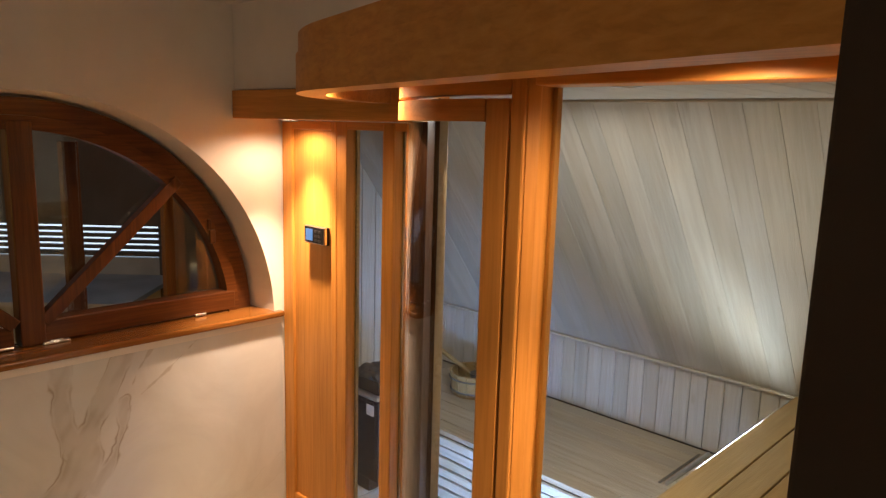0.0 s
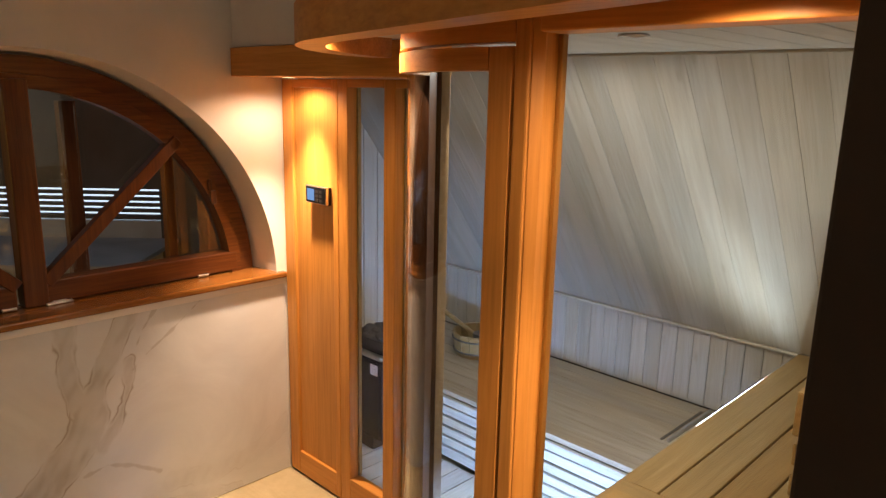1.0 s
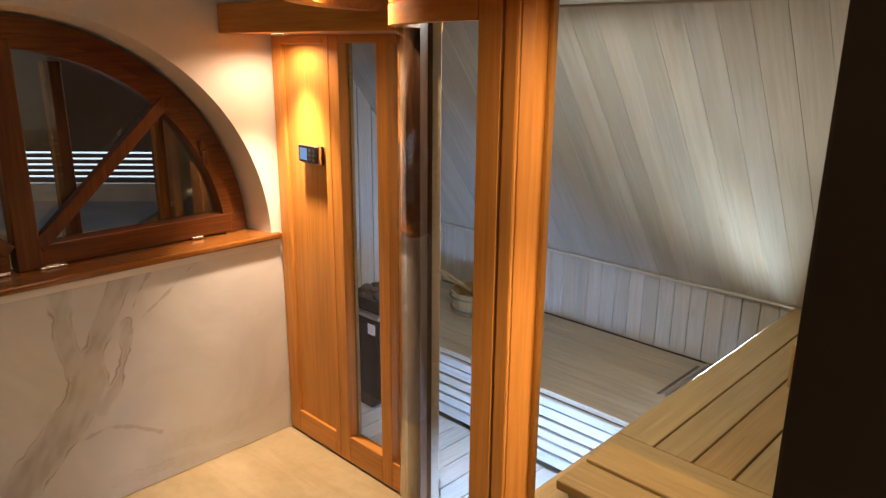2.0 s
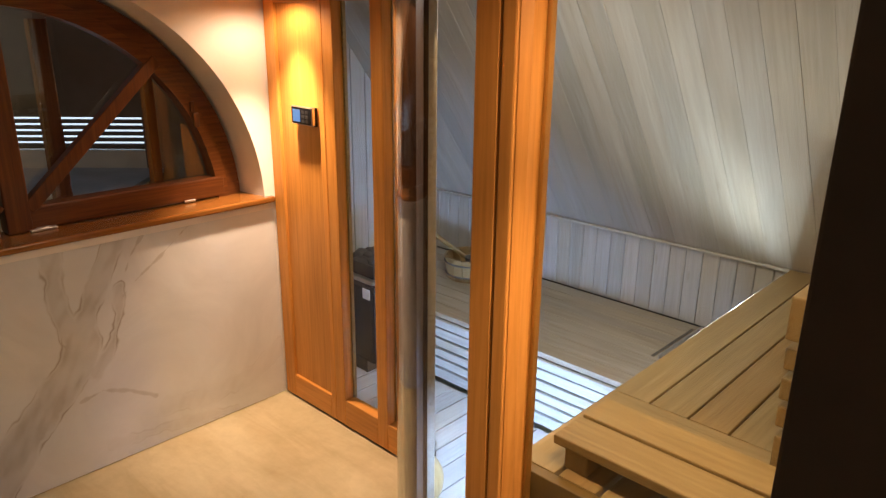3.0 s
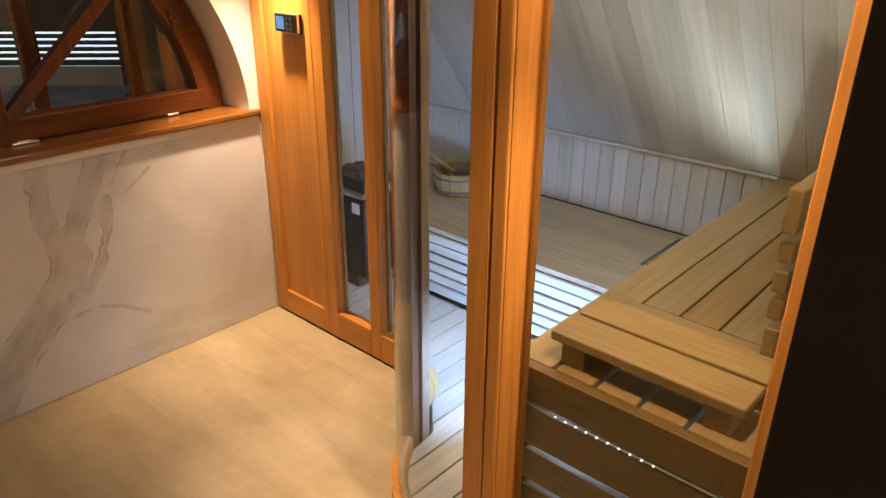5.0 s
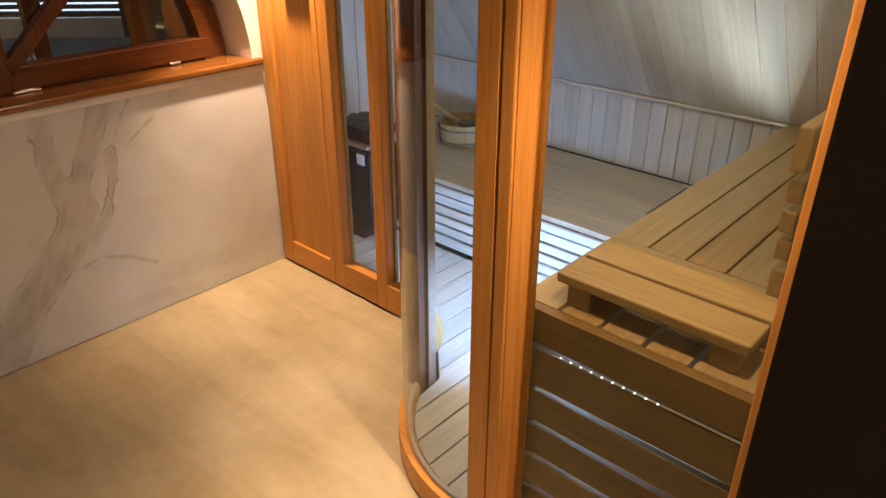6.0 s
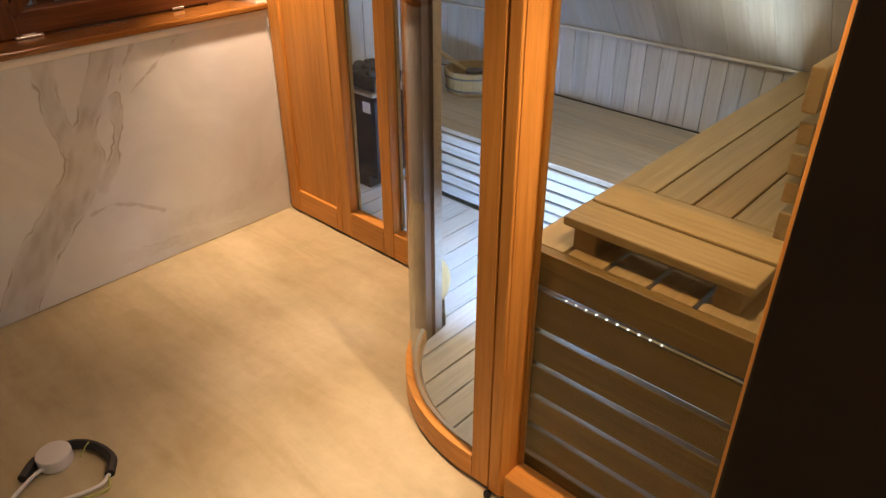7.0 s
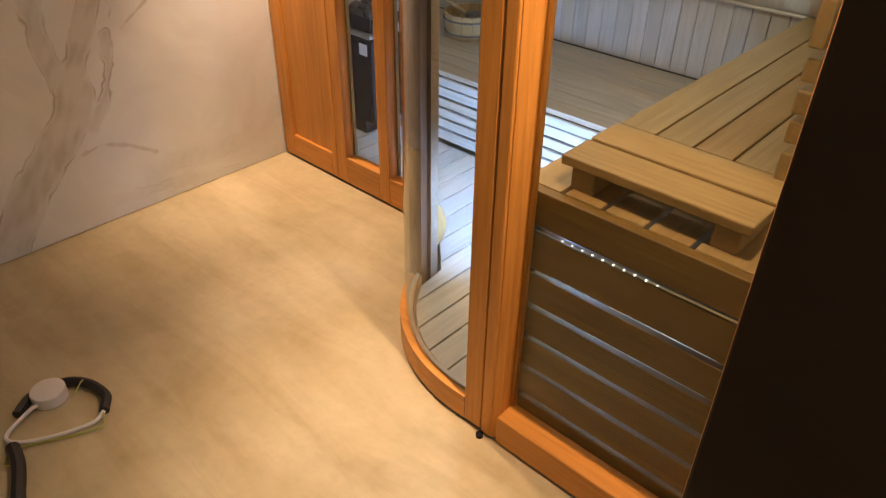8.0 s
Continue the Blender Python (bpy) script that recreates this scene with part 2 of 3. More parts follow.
def swept(path, z0, z1, inner, bevel=0.0):
    """A band of constant height along plan points; inner: the offsets of its other side, one plan point each."""
    bm = bmesh.new()
    rows = []
    for (ax, ay), (bx, by) in zip(path, inner):
        rows.append([bm.verts.new(c) for c in ((ax, ay, z0), (ax, ay, z1), (bx, by, z1), (bx, by, z0))])
    for r, s in zip(rows, rows[1:]):
        for i in range(4):
            j = (i + 1) % 4
            bm.faces.new((r[i], r[j], s[j], s[i]))
    bm.faces.new(rows[0])
    bm.faces.new(rows[-1][::-1])
    if bevel:
        sharp = [e for e in bm.edges if e.is_manifold and e.calc_face_angle() > 0.8]
        bmesh.ops.bevel(bm, geom=sharp, offset=bevel, segments=2, affect="EDGES", profile=0.5)
    return bm


def slab(outline, z0, z1):
    """A flat plate with the plan outline."""
    bm = bmesh.new()
    f = bm.faces.new([bm.verts.new((x, y, z0)) for x, y in outline])
    top = bmesh.ops.extrude_face_region(bm, geom=[f])
    bmesh.ops.translate(bm, verts=[v for v in top["geom"] if isinstance(v, bmesh.types.BMVert)], vec=(0, 0, z1 - z0))
    return bm


def rod(a, b, r, seg=16, r2=None):
    a, b = Vector(a), Vector(b)
    bm = bmesh.new()
    d = b - a
    m = Matrix.Translation((a + b) / 2) @ d.to_track_quat("Z", "Y").to_matrix().to_4x4()
    bmesh.ops.create_cone(bm, cap_ends=True, segments=seg, radius1=r, radius2=r if r2 is None else r2, depth=d.length, matrix=m)
    return bm


def joined(*bms):
    out = bmesh.new()
    for b in bms:
        me = bpy.data.meshes.new("temp")
        b.to_mesh(me)
        b.free()
        out.from_mesh(me)
        bpy.data.meshes.remove(me)
    return out


def tube(points, r, seg=8):
    """A round cable along points."""
    bm = bmesh.new()
    pts = [Vector(p) for p in points]
    rings = []
    for i, p in enumerate(pts):
        d = (pts[min(i + 1, len(pts) - 1)] - pts[max(i - 1, 0)]).normalized()
        side = d.cross(Vector((0, 0, 1)))
        side = side.normalized() if side.length > 1e-4 else Vector((1, 0, 0))
        up = side.cross(d)
        rings.append([bm.verts.new(p + r * (math.cos(a) * side + math.sin(a) * up)) for a in (2 * math.pi * k / seg for k in range(seg))])
    for p, q in zip(rings, rings[1:]):
        for k in range(seg):
            bm.faces.new((p[k], p[(k + 1) % seg], q[(k + 1) % seg], q[k]))
    bm.faces.new(rings[0][::-1])
    bm.faces.new(rings[-1])
    return bm


def smooth_path(points, n=10):
    """Catmull-Rom through points."""
    P = [Vector(p) for p in points]
    P = [2 * P[0] - P[1]] + P + [2 * P[-1] - P[-2]]
    out = []
    for a, b, c, d in zip(P, P[1:], P[2:], P[3:]):
        for k in range(n):
            t = k / n
            out.append(0.5 * (2 * b + (c - a) * t + (2 * a - 5 * b + 4 * c - d) * t * t + (3 * b - a - 3 * c + d) * t ** 3))
    return out + [P[-2]]


# ---------------------------------------------------------------- anteroom shell
solo("floor", box(-0.3, 5.2, -4.6, -0.0, -0.12, 0.0, 0), CEMENT, "pale beige cement floor with faint blotches and painted light streaks", "floor", "structure")
solo("floor_sauna", box(-0.3, 2.9, 0.002, 1.7, -0.12, -0.004, 0), CEMENT, "pale cement floor under the sauna duckboards", "floor", "structure")

# west wall: arched opening, reveal about a fifth of a metre deep
ARC_Y, ARC_Z, ARC_R = -1.09, 1.03, 1.005
WALL_D = 0.30


def arch_wall():
    bm = bmesh.new()
    n = 48
    arc = [(ARC_Y + ARC_R * math.cos(math.pi * k / n), ARC_Z + ARC_R * math.sin(math.pi * k / n)) for k in range(n + 1)]
    y1, y0, ztop, zb = 0.30, -4.6, 2.9, 1.03
    wide = [(ARC_Y + 0.018 + (ARC_R + 0.020) * math.cos(math.pi * k / n), ARC_Z + (ARC_R + 0.020) * math.sin(math.pi * k / n)) for k in range(n + 1)]
    # the reveal splays towards the room
    for x, arc in ((0.0, wide), (-WALL_D, arc)):
        inner = [bm.verts.new((x, y, z)) for y, z in arc]
        outer = []
        for y, z in arc:
            a = math.atan2(z - ARC_Z, y - ARC_Y)
            c, s = math.cos(a), math.sin(a)
            reach = min(((y1 - ARC_Y) / c) if c > 1e-6 else 1e9, ((y0 - ARC_Y) / c) if c < -1e-6 else 1e9, ((ztop - ARC_Z) / s) if s > 1e-6 else 1e9)
            outer.append(bm.verts.new((x, ARC_Y + reach * c, ARC_Z + reach * s)))
        for k in range(n):
            bm.faces.new((inner[k], inner[k + 1], outer[k + 1], outer[k]))
        if x == 0.0:
            first = inner
        else:
            for k in range(n):
                bm.faces.new((first[k], first[k + 1], inner[k + 1], inner[k]))
    return bm


solo("wall_west", arch_wall(), PLASTER, "warm white plastered wall with a half-round window opening", "wall", "structure")
solo("wall_west_base", box(-WALL_D, -0.012, -4.6, 0.30, -0.05, 1.028, 0), PLASTER, "plastered wall base behind the marble", "wall", "structure")
solo("wall_south", box(-0.3, 5.2, -4.75, -4.6, -0.05, 2.9, 0), PLASTER, "plain warm white wall", "wall", "structure")
solo("wall_east", box(5.2, 5.35, -4.6, 0, -0.05, 2.9, 0), PLASTER, "plain warm white wall", "wall", "structure")
solo("wall_partition", box(2.738, 5.2, -1.30, -0.56, 0.0, 2.9, 0.004), BROWNWALL, "dark brown boarded partition beside the glass front", "wall", "structure")
solo("wall_over_cornice", box(0.0, 2.737, -0.235, 0.06, 2.10, 2.9, 0), PLASTER, "plain white wall above the wooden cornice", "wall", "structure")
solo("ceiling", box(-0.3, 5.3, -4.7, 0.1, 2.46, 2.56, 0), CEILING, "plain off-white ceiling", "ceiling", "structure")

# marble slab with branching veins
VEINS = [
    (0.078, 0.9, [(-1.40, -0.02), (-1.264, 0.199), (-1.182, 0.301), (-1.09, 0.388), (-0.991, 0.505), (-0.945, 0.60)]),
    (0.040, 0.9, [(-1.008, 1.03), (-1.023, 0.856), (-1.010, 0.734), (-0.980, 0.605)]),
    (0.046, 0.9, [(-0.755, 1.03), (-0.836, 0.871), (-0.900, 0.753), (-0.955, 0.604)]),
    (0.026, 0.9, [(-0.768, 0.80), (-0.788, 0.676), (-0.827, 0.56), (-0.911, 0.446)]),
    (0.006, 0.5, [(-0.44, 1.00), (-0.582, 0.89), (-0.715, 0.797), (-0.76, 0.753)]),
    (0.006, 0.5, [(-0.63, 1.03), (-0.716, 0.909), (-0.743, 0.847)]),
    (0.006, 0.45, [(-0.99, 0.34), (-0.896, 0.359), (-0.782, 0.313), (-0.676, 0.246)]),
    (0.046, 0.26, [(0.0, 0.27), (-0.187, 0.167), (-0.411, 0.137), (-0.625, 0.177)]),
    (0.026, 0.30, [(-0.30, 0.02), (-0.636, 0.068), (-0.88, 0.085)]),
    (0.060, 0.7, [(-1.95, 0.9), (-1.75, 0.6), (-1.5, 0.0)]),
    (0.050, 0.6, [(-2.6, 0.2), (-2.3, 0.5), (-2.2, 0.9)]),
]


def marble_slab():
    ny, nz, y0, z1 = 600, 280, -3.2, 1.026
    Y, Z = np.meshgrid(np.r_[np.linspace(y0, -1.82, 80), np.linspace(-1.8, -0.004, ny - 80)], np.linspace(0.004, z1, nz), indexing="ij")
    wob = np.array([[noise.noise((y * 9, z * 9, 0.3)) for y, z in zip(a, b)] for a, b in zip(Y, Z)])
    wob2 = np.array([[noise.noise((y * 34, z * 34, 4.3)) for y, z in zip(a, b)] for a, b in zip(Y, Z)])
    wob3 = np.array([[noise.noise((y * 30 - z * 17, z * 8 + y * 4, 8.1)) for y, z in zip(a, b)] for a, b in zip(Y, Z)])
    amount = np.zeros_like(Y)
    for width, strength, line in VEINS:
        best = np.full_like(Y, 9.0)
        for (ay, az), (by, bz) in zip(line, line[1:]):
            dy, dz = by - ay, bz - az
            t = np.clip(((Y - ay) * dy + (Z - az) * dz) / (dy * dy + dz * dz), 0, 1)
            best = np.minimum(best, np.hypot(Y - ay - t * dy, Z - az - t * dz))
        best = best + (0.020 if width > 0.02 else 0.012) * wob + 0.007 * wob2 + 0.010 * wob3 * (width > 0.02)
        soft = np.clip(1.25 - best / width, 0, 1)
        rim = 0.80 * np.exp(-((best - width) / 0.0036) ** 2) * np.clip(0.5 + 1.8 * wob, 0, 1)
        if width > 0.02:
            streak = np.clip(0.5 + 1.6 * wob3, 0, 1)
            cloud = np.clip(0.45 + 1.1 * wob + 0.7 * wob3, 0, 1)
            band = np.clip((width - best) / 0.014, 0, 1) * (0.20 + 0.30 * cloud * (0.45 + 0.55 * streak)) + rim
        else:
            band = 0.55 * soft + 0.4 * (best < width) * (0.6 + 0.8 * wob)
        amount = np.maximum(amount, strength * np.clip(band, 0, 1))
    verts = [(0.0, float(y), float(z)) for y, z in zip(Y.ravel(), Z.ravel())]
    faces = [(i * nz + j, (i + 1) * nz + j, (i + 1) * nz + j + 1, i * nz + j + 1) for i in range(ny - 1) for j in range(nz - 1)]
    me = bpy.data.meshes.new("marble_slab")
    me.from_pydata(verts, [], faces)
    lay = me.color_attributes.new("veins", "FLOAT_COLOR", "POINT")
    lay.data.foreach_set("color", np.repeat(np.c_[amount.ravel()], 4, axis=1).astype(np.float32).ravel())
    me.materials.append(MARBLE)
    ob = new("marble_cladding", me)
    mod = ob.modifiers.new("thickness", "SOLIDIFY")
    mod.thickness, mod.offset = 0.010, -1
    return tagged(ob, "polished white marble slab with branching brown-grey veins", "wall cladding", "", "structure")


marble_slab()
solo("trim_marble_edge", box(-0.010, 0.008, -3.2, -0.004, 0.998, 1.030, 0.001), PLASTER, "narrow white edge strip over the marble", "trim", "structure")
solo("window_sill", box(-0.225, 0.028, -2.25, -0.004, 1.031, 1.060, 0.008), SILLW, "glossy varnished reddish-brown wooden window sill", "window sill", "structure")

# ---------------------------------------------------------------- arched window
win = thing("window_1", (-0.2, ARC_Y, 1.06), "half-round brown timber window with a slanting brace", "window", "", "structure")


def arch_band(r_out, r_in, x0, x1, n=48):
    a = [math.pi * k / n for k in range(n + 1)]
    bm = bmesh.new()
    rows = []
    for t in a:
        c, s = math.cos(t), math.sin(t)
        rows.append([bm.verts.new((x, ARC_Y + r * c, max(1.0, ARC_Z + r * s))) for x, r in ((x0, r_out), (x1, r_out), (x1, r_in), (x0, r_in))])
    for p, q in zip(rows, rows[1:]):
        for i in range(4):
            j = (i + 1) % 4
            bm.faces.new((p[i], p[j], q[j], q[i]))
    bm.faces.new(rows[0])
    bm.faces.new(rows[-1][::-1])
    sharp = [e for e in bm.edges if e.is_manifold and e.calc_face_angle() > 0.8]
    bmesh.ops.bevel(bm, geom=sharp, offset=0.006, segments=2, affect="EDGES", profile=0.5)
    return bm


part("window_frame", arch_band(1.003, 0.935, -0.26, -0.185), STAIN_Y, win)
part("sash_arch", arch_band(0.934, 0.882, -0.25, -0.172), STAIN_Y, win)
part("mullion", box(-0.255, -0.165, ARC_Y - 0.015, ARC_Y + 0.075, 1.062, 1.945, 0.006), STAIN_Z, win)
part("bottom_rail", box(-0.25, -0.170, ARC_Y + 0.057, -0.175, 1.066, 1.160, 0.008), STAIN_Y, win)
part("bottom_rail", box(-0.25, -0.170, -2.0, ARC_Y - 0.037, 1.066, 1.160, 0.008), STAIN_Y, win)


def slanted(y0, z0, y1, z1, w, x0, x1):
    bm = box(x0, x1, -w / 2, w / 2, 0, math.hypot(y1 - y0, z1 - z0), 0.004)
    bmesh.ops.transform(bm, matrix=Matrix.Translation((0, y0, z0)) @ Matrix.Rotation(-math.atan2(y1 - y0, z1 - z0), 4, "X"), verts=bm.verts[:])
    return bm


part("brace", slanted(-1.02, 1.150, -0.44, 1.70, 0.052, -0.215, -0.165), STAIN_Z, win)
part("brace", slanted(-1.12, 1.150, -1.70, 1.70, 0.052, -0.215, -0.165), STAIN_Z, win)


def half_disc(r, x):
    bm = bmesh.new()
    pts = [(x, ARC_Y + r * math.cos(math.pi * k / 40), ARC_Z + 0.05 + (r - 0.05) * math.sin(math.pi * k / 40)) for k in range(41)]
    bm.faces.new([bm.verts.new(p) for p in pts])
    return bm


# posts added behind the pane in place of upright reflections in the glass
for y0, y1, z1 in ((-0.86, -0.79, 1.86), (-0.43, -0.385, 1.62)):
    part("outer_mullion", box(-0.40, -0.35, y0, y1, 1.06, z1, 0.004), STAIN_Z, win)
pane = part("pane", half_disc(0.90, -0.225), WINGLASS, win)
pane.visible_shadow = False
for y in (-0.36, -0.98, -1.16):
    part("hinge", rod((-0.163, y - 0.025, 1.070), (-0.163, y + 0.025, 1.070), 0.006), STEEL, win, "bright steel hinge pin", True)
part("window_catch", box(-0.20, -0.150, -1.03, -0.93, 1.061, 1.070, 0.003), STEEL, win, "flat steel catch plate")
part("latch", joined(box(-0.172, -0.156, -0.306, -0.276, 1.400, 1.465, 0.006), box(-0.172, -0.160, -0.314, -0.294, 1.466, 1.515, 0.005)), DARKJ, win, "dark metal window latch")
win.location.x += 0.035

# outside: louvred vent over a grey roof, seen in the dusk
lou = thing("louvre_screen", (-2.6, 0.0, 0.95), "white louvre slats coloured dark, over a grey sheet roof outside", "louvre")
LOU = Matrix.Translation((-2.95, -0.45, 0)) @ Matrix.Rotation(math.atan2(0.78, 0.76), 4, "Z")
# white slats given a dark grey so they stay dark against the glow
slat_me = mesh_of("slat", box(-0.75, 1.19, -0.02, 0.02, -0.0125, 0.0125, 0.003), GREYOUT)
for k in range(6):
    piece("slat", slat_me, lou, LOU @ Matrix.Translation((-0.04, 0, 0.985 + 0.043 * k)))
bm = box(-0.85, 1.22, 0.06, 0.10, 0.965, 1.19, 0)
bmesh.ops.transform(bm, matrix=LOU, verts=bm.verts[:])
part("sky_gap", bm, SKYGLOW, lou, "bright dusk light between the slats")
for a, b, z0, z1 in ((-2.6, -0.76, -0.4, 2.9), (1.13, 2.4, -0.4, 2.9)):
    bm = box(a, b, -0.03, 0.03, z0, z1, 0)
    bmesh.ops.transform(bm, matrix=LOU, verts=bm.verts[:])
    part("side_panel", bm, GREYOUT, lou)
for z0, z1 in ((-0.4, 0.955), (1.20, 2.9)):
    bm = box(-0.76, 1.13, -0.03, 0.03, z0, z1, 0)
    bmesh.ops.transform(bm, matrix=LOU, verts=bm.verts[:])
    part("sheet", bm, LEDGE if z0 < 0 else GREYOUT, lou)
bm = box(-2.5, 1.25, -0.9, -0.04, 0.80, 0.83, 0)
bmesh.ops.transform(bm, matrix=LOU, verts=bm.verts[:])
part("ledge", bm, LEDGE, lou, "grey sheet-metal roof ledge")

# ---------------------------------------------------------------- sauna shell
SX0, SX1, KNEE_Y, KNEE_Z, CEIL_Z = -0.22, 2.63, 1.335, 0.842, 2.078
SLOPE = radians(53)
TOP_Y = KNEE_Y - (CEIL_Z - KNEE_Z) / math.tan(SLOPE)
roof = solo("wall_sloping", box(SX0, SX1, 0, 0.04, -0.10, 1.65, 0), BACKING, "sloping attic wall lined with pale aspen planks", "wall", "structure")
ROOF_M = Matrix.Translation((0, KNEE_Y, KNEE_Z)) @ Matrix.Rotation(math.pi / 2 - SLOPE, 4, "X")
roof.matrix_world = ROOF_M @ Matrix.Translation((0, 0.016, 0))
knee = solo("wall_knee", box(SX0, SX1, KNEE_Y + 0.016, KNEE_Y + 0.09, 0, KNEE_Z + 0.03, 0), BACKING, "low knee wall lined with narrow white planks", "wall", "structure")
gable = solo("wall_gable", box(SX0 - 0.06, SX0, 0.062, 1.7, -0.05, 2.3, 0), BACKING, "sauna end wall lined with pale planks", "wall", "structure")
solo("wall_sauna_east", box(SX1, SX1 + 0.08, -0.66, 1.7, -0.05, 2.3, 0), ASPEN_Z, "pale timber end wall behind the backrest", "wall", "structure")


def sauna_ceiling():
    bm = bmesh.new()
    n = 26
    w = (SX1 - SX0) / n
    for k in range(n):
        y0 = 0.062 if SX0 + k * w < 1.30 else -0.60
        b = box(SX0 + k * w + 0.003, SX0 + (k + 1) * w - 0.003, y0, TOP_Y + 0.06, CEIL_Z, CEIL_Z + 0.015, 0.002)
        me = bpy.data.meshes.new("temp")
        b.to_mesh(me)
        b.free()
        bm.from_mesh(me)
        bpy.data.meshes.remove(me)
    b = box(SX0, 1.30, 0.062, TOP_Y + 0.2, CEIL_Z + 0.012, CEIL_Z + 0.03, 0)
    c = box(1.301, SX1, -0.60, TOP_Y + 0.2, CEIL_Z + 0.012, CEIL_Z + 0.03, 0)
    return joined(bm, b, c)


solo("ceiling_sauna", sauna_ceiling(), ASPEN_Y, "pale planked sauna ceiling", "ceiling", "structure")
solo("trim_ceiling", box(SX0, SX1, TOP_Y - 0.018, TOP_Y - 0.002, CEIL_Z - 0.012, CEIL_Z - 0.001, 0.003), OBECHE_X, "thin timber cover strip below the ceiling", "trim", "structure")
solo("trim_knee", box(SX0, 1.974, KNEE_Y - 0.026, KNEE_Y - 0.006, KNEE_Z - 0.008, KNEE_Z + 0.006, 0.004), ASPEN_X, "thin pale cover strip along the knee wall", "trim", "structure")

# ---------------------------------------------------------------- glass front, straight part by the wall
panel = thing("timber_panel", (0.22, 0.03, 0.0), "orange-brown framed timber panel with a control unit on it", "panel")
part("stile", box(0.012, 0.092, 0.0, 0.05, 0.010, 1.974, 0.004), ALDER_Z, panel)
part("stile", box(0.392, 0.430, 0.0, 0.05, 0.010, 1.974, 0.004), ALDER_Z, panel)
part("rail", box(0.093, 0.391, 0.0, 0.05, 0.010, 0.130, 0.004), ALDER_X, panel)
part("rail", box(0.093, 0.391, 0.0, 0.05, 1.935, 1.974, 0.004), ALDER_X, panel)
part("infill", box(0.093, 0.391, 0.014, 0.036, 0.131, 1.934, 0.0), ALDER_Z, panel)
# dark strip that paints the shade in the floor gap
solo("trim_plinth", box(0.03, 0.95, 0.012, 0.05, 0.0, 0.009, 0.0), BACKING, "dark strip painted as shade in the gap under the timber front", "trim", "structure")


def glazed(x0, x1, y0, y1, z0, z1, stiles, rail, head, glass_y, label, bead_wood=None):
    bead_wood = bead_wood or LIME_Y
    th = thing("glazed_screen", ((x0 + x1) / 2, (y0 + y1) / 2, 0), label, "glass screen")
    for a, b in stiles:
        if b - a > 0.05 and a > 1.9 and b < 2.2:
            part("post", box(a, a + 0.038, y0, y1, z0, z1, 0.005), ALDER_Z, th)
            # its edge towards the glass is chamfered
            part("stile", slab([(a + 0.039, y0 + 0.005), (b - 0.016, y0 + 0.005), (b, y0 + 0.024), (b, y1), (a + 0.039, y1)], z0, z1), ALDER_Z, th)
        else:
            part("stile", box(a, b, y0, y1, z0, z1, 0.004), ALDER_Z, th)
    for (a0, a1), (b0, b1) in zip(stiles, stiles[1:]):
        part("rail", box(a1 + 0.001, b0 - 0.001, y0, y1, z0, rail, 0.004), ALDER_X, th)
        part("rail", box(a1 + 0.001, b0 - 0.001, y0, y1, head, z1, 0.004), ALDER_X, th)
        part("pane", box(a1 - 0.004, b0 + 0.004, glass_y, glass_y + 0.006, rail - 0.004, head + 0.004, 0), GLASS, th)
        for bead in (box(a1 + 0.0005, a1 + 0.011, glass_y + 0.008, glass_y + 0.026, rail, head, 0.002), box(b0 - 0.011, b0 - 0.0005, glass_y + 0.008, glass_y + 0.026, rail, head, 0.002)):
            part("bead", bead, bead_wood, th, "inner glazing bead")
    return th


glazed(0.432, 0.955, 0.0, 0.06, 0.010, 1.974, [(0.432, 0.500), (0.732, 0.800), (0.900, 0.955)], 0.145, 1.94, 0.040, "narrow clear glass screen in orange-brown timber frame")

# ---------------------------------------------------------------- curved door
CX, CY, RAD, DEPTH = 1.86, -0.155, 0.58, 0.046


def arc_plan(r, t0, t1, n=30, tail=None):
    pts = [(CX - r * math.sin(t0 + (t1 - t0) * k / n), CY - r * math.cos(t0 + (t1 - t0) * k / n)) for k in range(n + 1)]
    return pts + ([(tail, CY - r)] if tail else [])


T_END, T_STILE = radians(71.0), radians(65.0)
# slanting side panel between the straight screen and the door
side = thing("side_panel", (1.13, -0.19, 0.0), "slanting pale timber side panel beside the curved door", "panel")
SIDE_A, SIDE_B = Vector((0.957, 0.030)), Vector((CX - 0.578 * math.sin(T_END) - 0.004, CY - 0.578 * math.cos(T_END) + 0.004))
_d = (SIDE_B - SIDE_A).normalized()
_n = Vector((_d.y, -_d.x)) * -1.0


def side_bar(s0, s1, o0, o1, z0, z1):
    run = (SIDE_B - SIDE_A).length
    a, b = SIDE_A + _d * s0 * run, SIDE_A + _d * s1 * run
    return slab([(a + _n * o0)[:], (b + _n * o0)[:], (b + _n * o1)[:], (a + _n * o1)[:]], z0, z1)


# infill and jamb carry their shade in the colour
part("infill", side_bar(0.0, 0.934, 0.010, 0.035, 0.0, 2.05), DARKJ, side, "infill board coloured dark for its shade")
part("jamb", side_bar(0.936, 1.0, 0.0, 0.054, 0.0, 2.05), DARKJ, side, "door jamb coloured dark for its shade")
part("cover_strip", side_bar(0.90, 1.0, 0.0545, 0.080, 0.0, 2.05), OBECHE_X, side, "pale timber cover strip")
_c = SIDE_A + _d * 0.78 * (SIDE_B - SIDE_A).length
bm = bmesh.new()
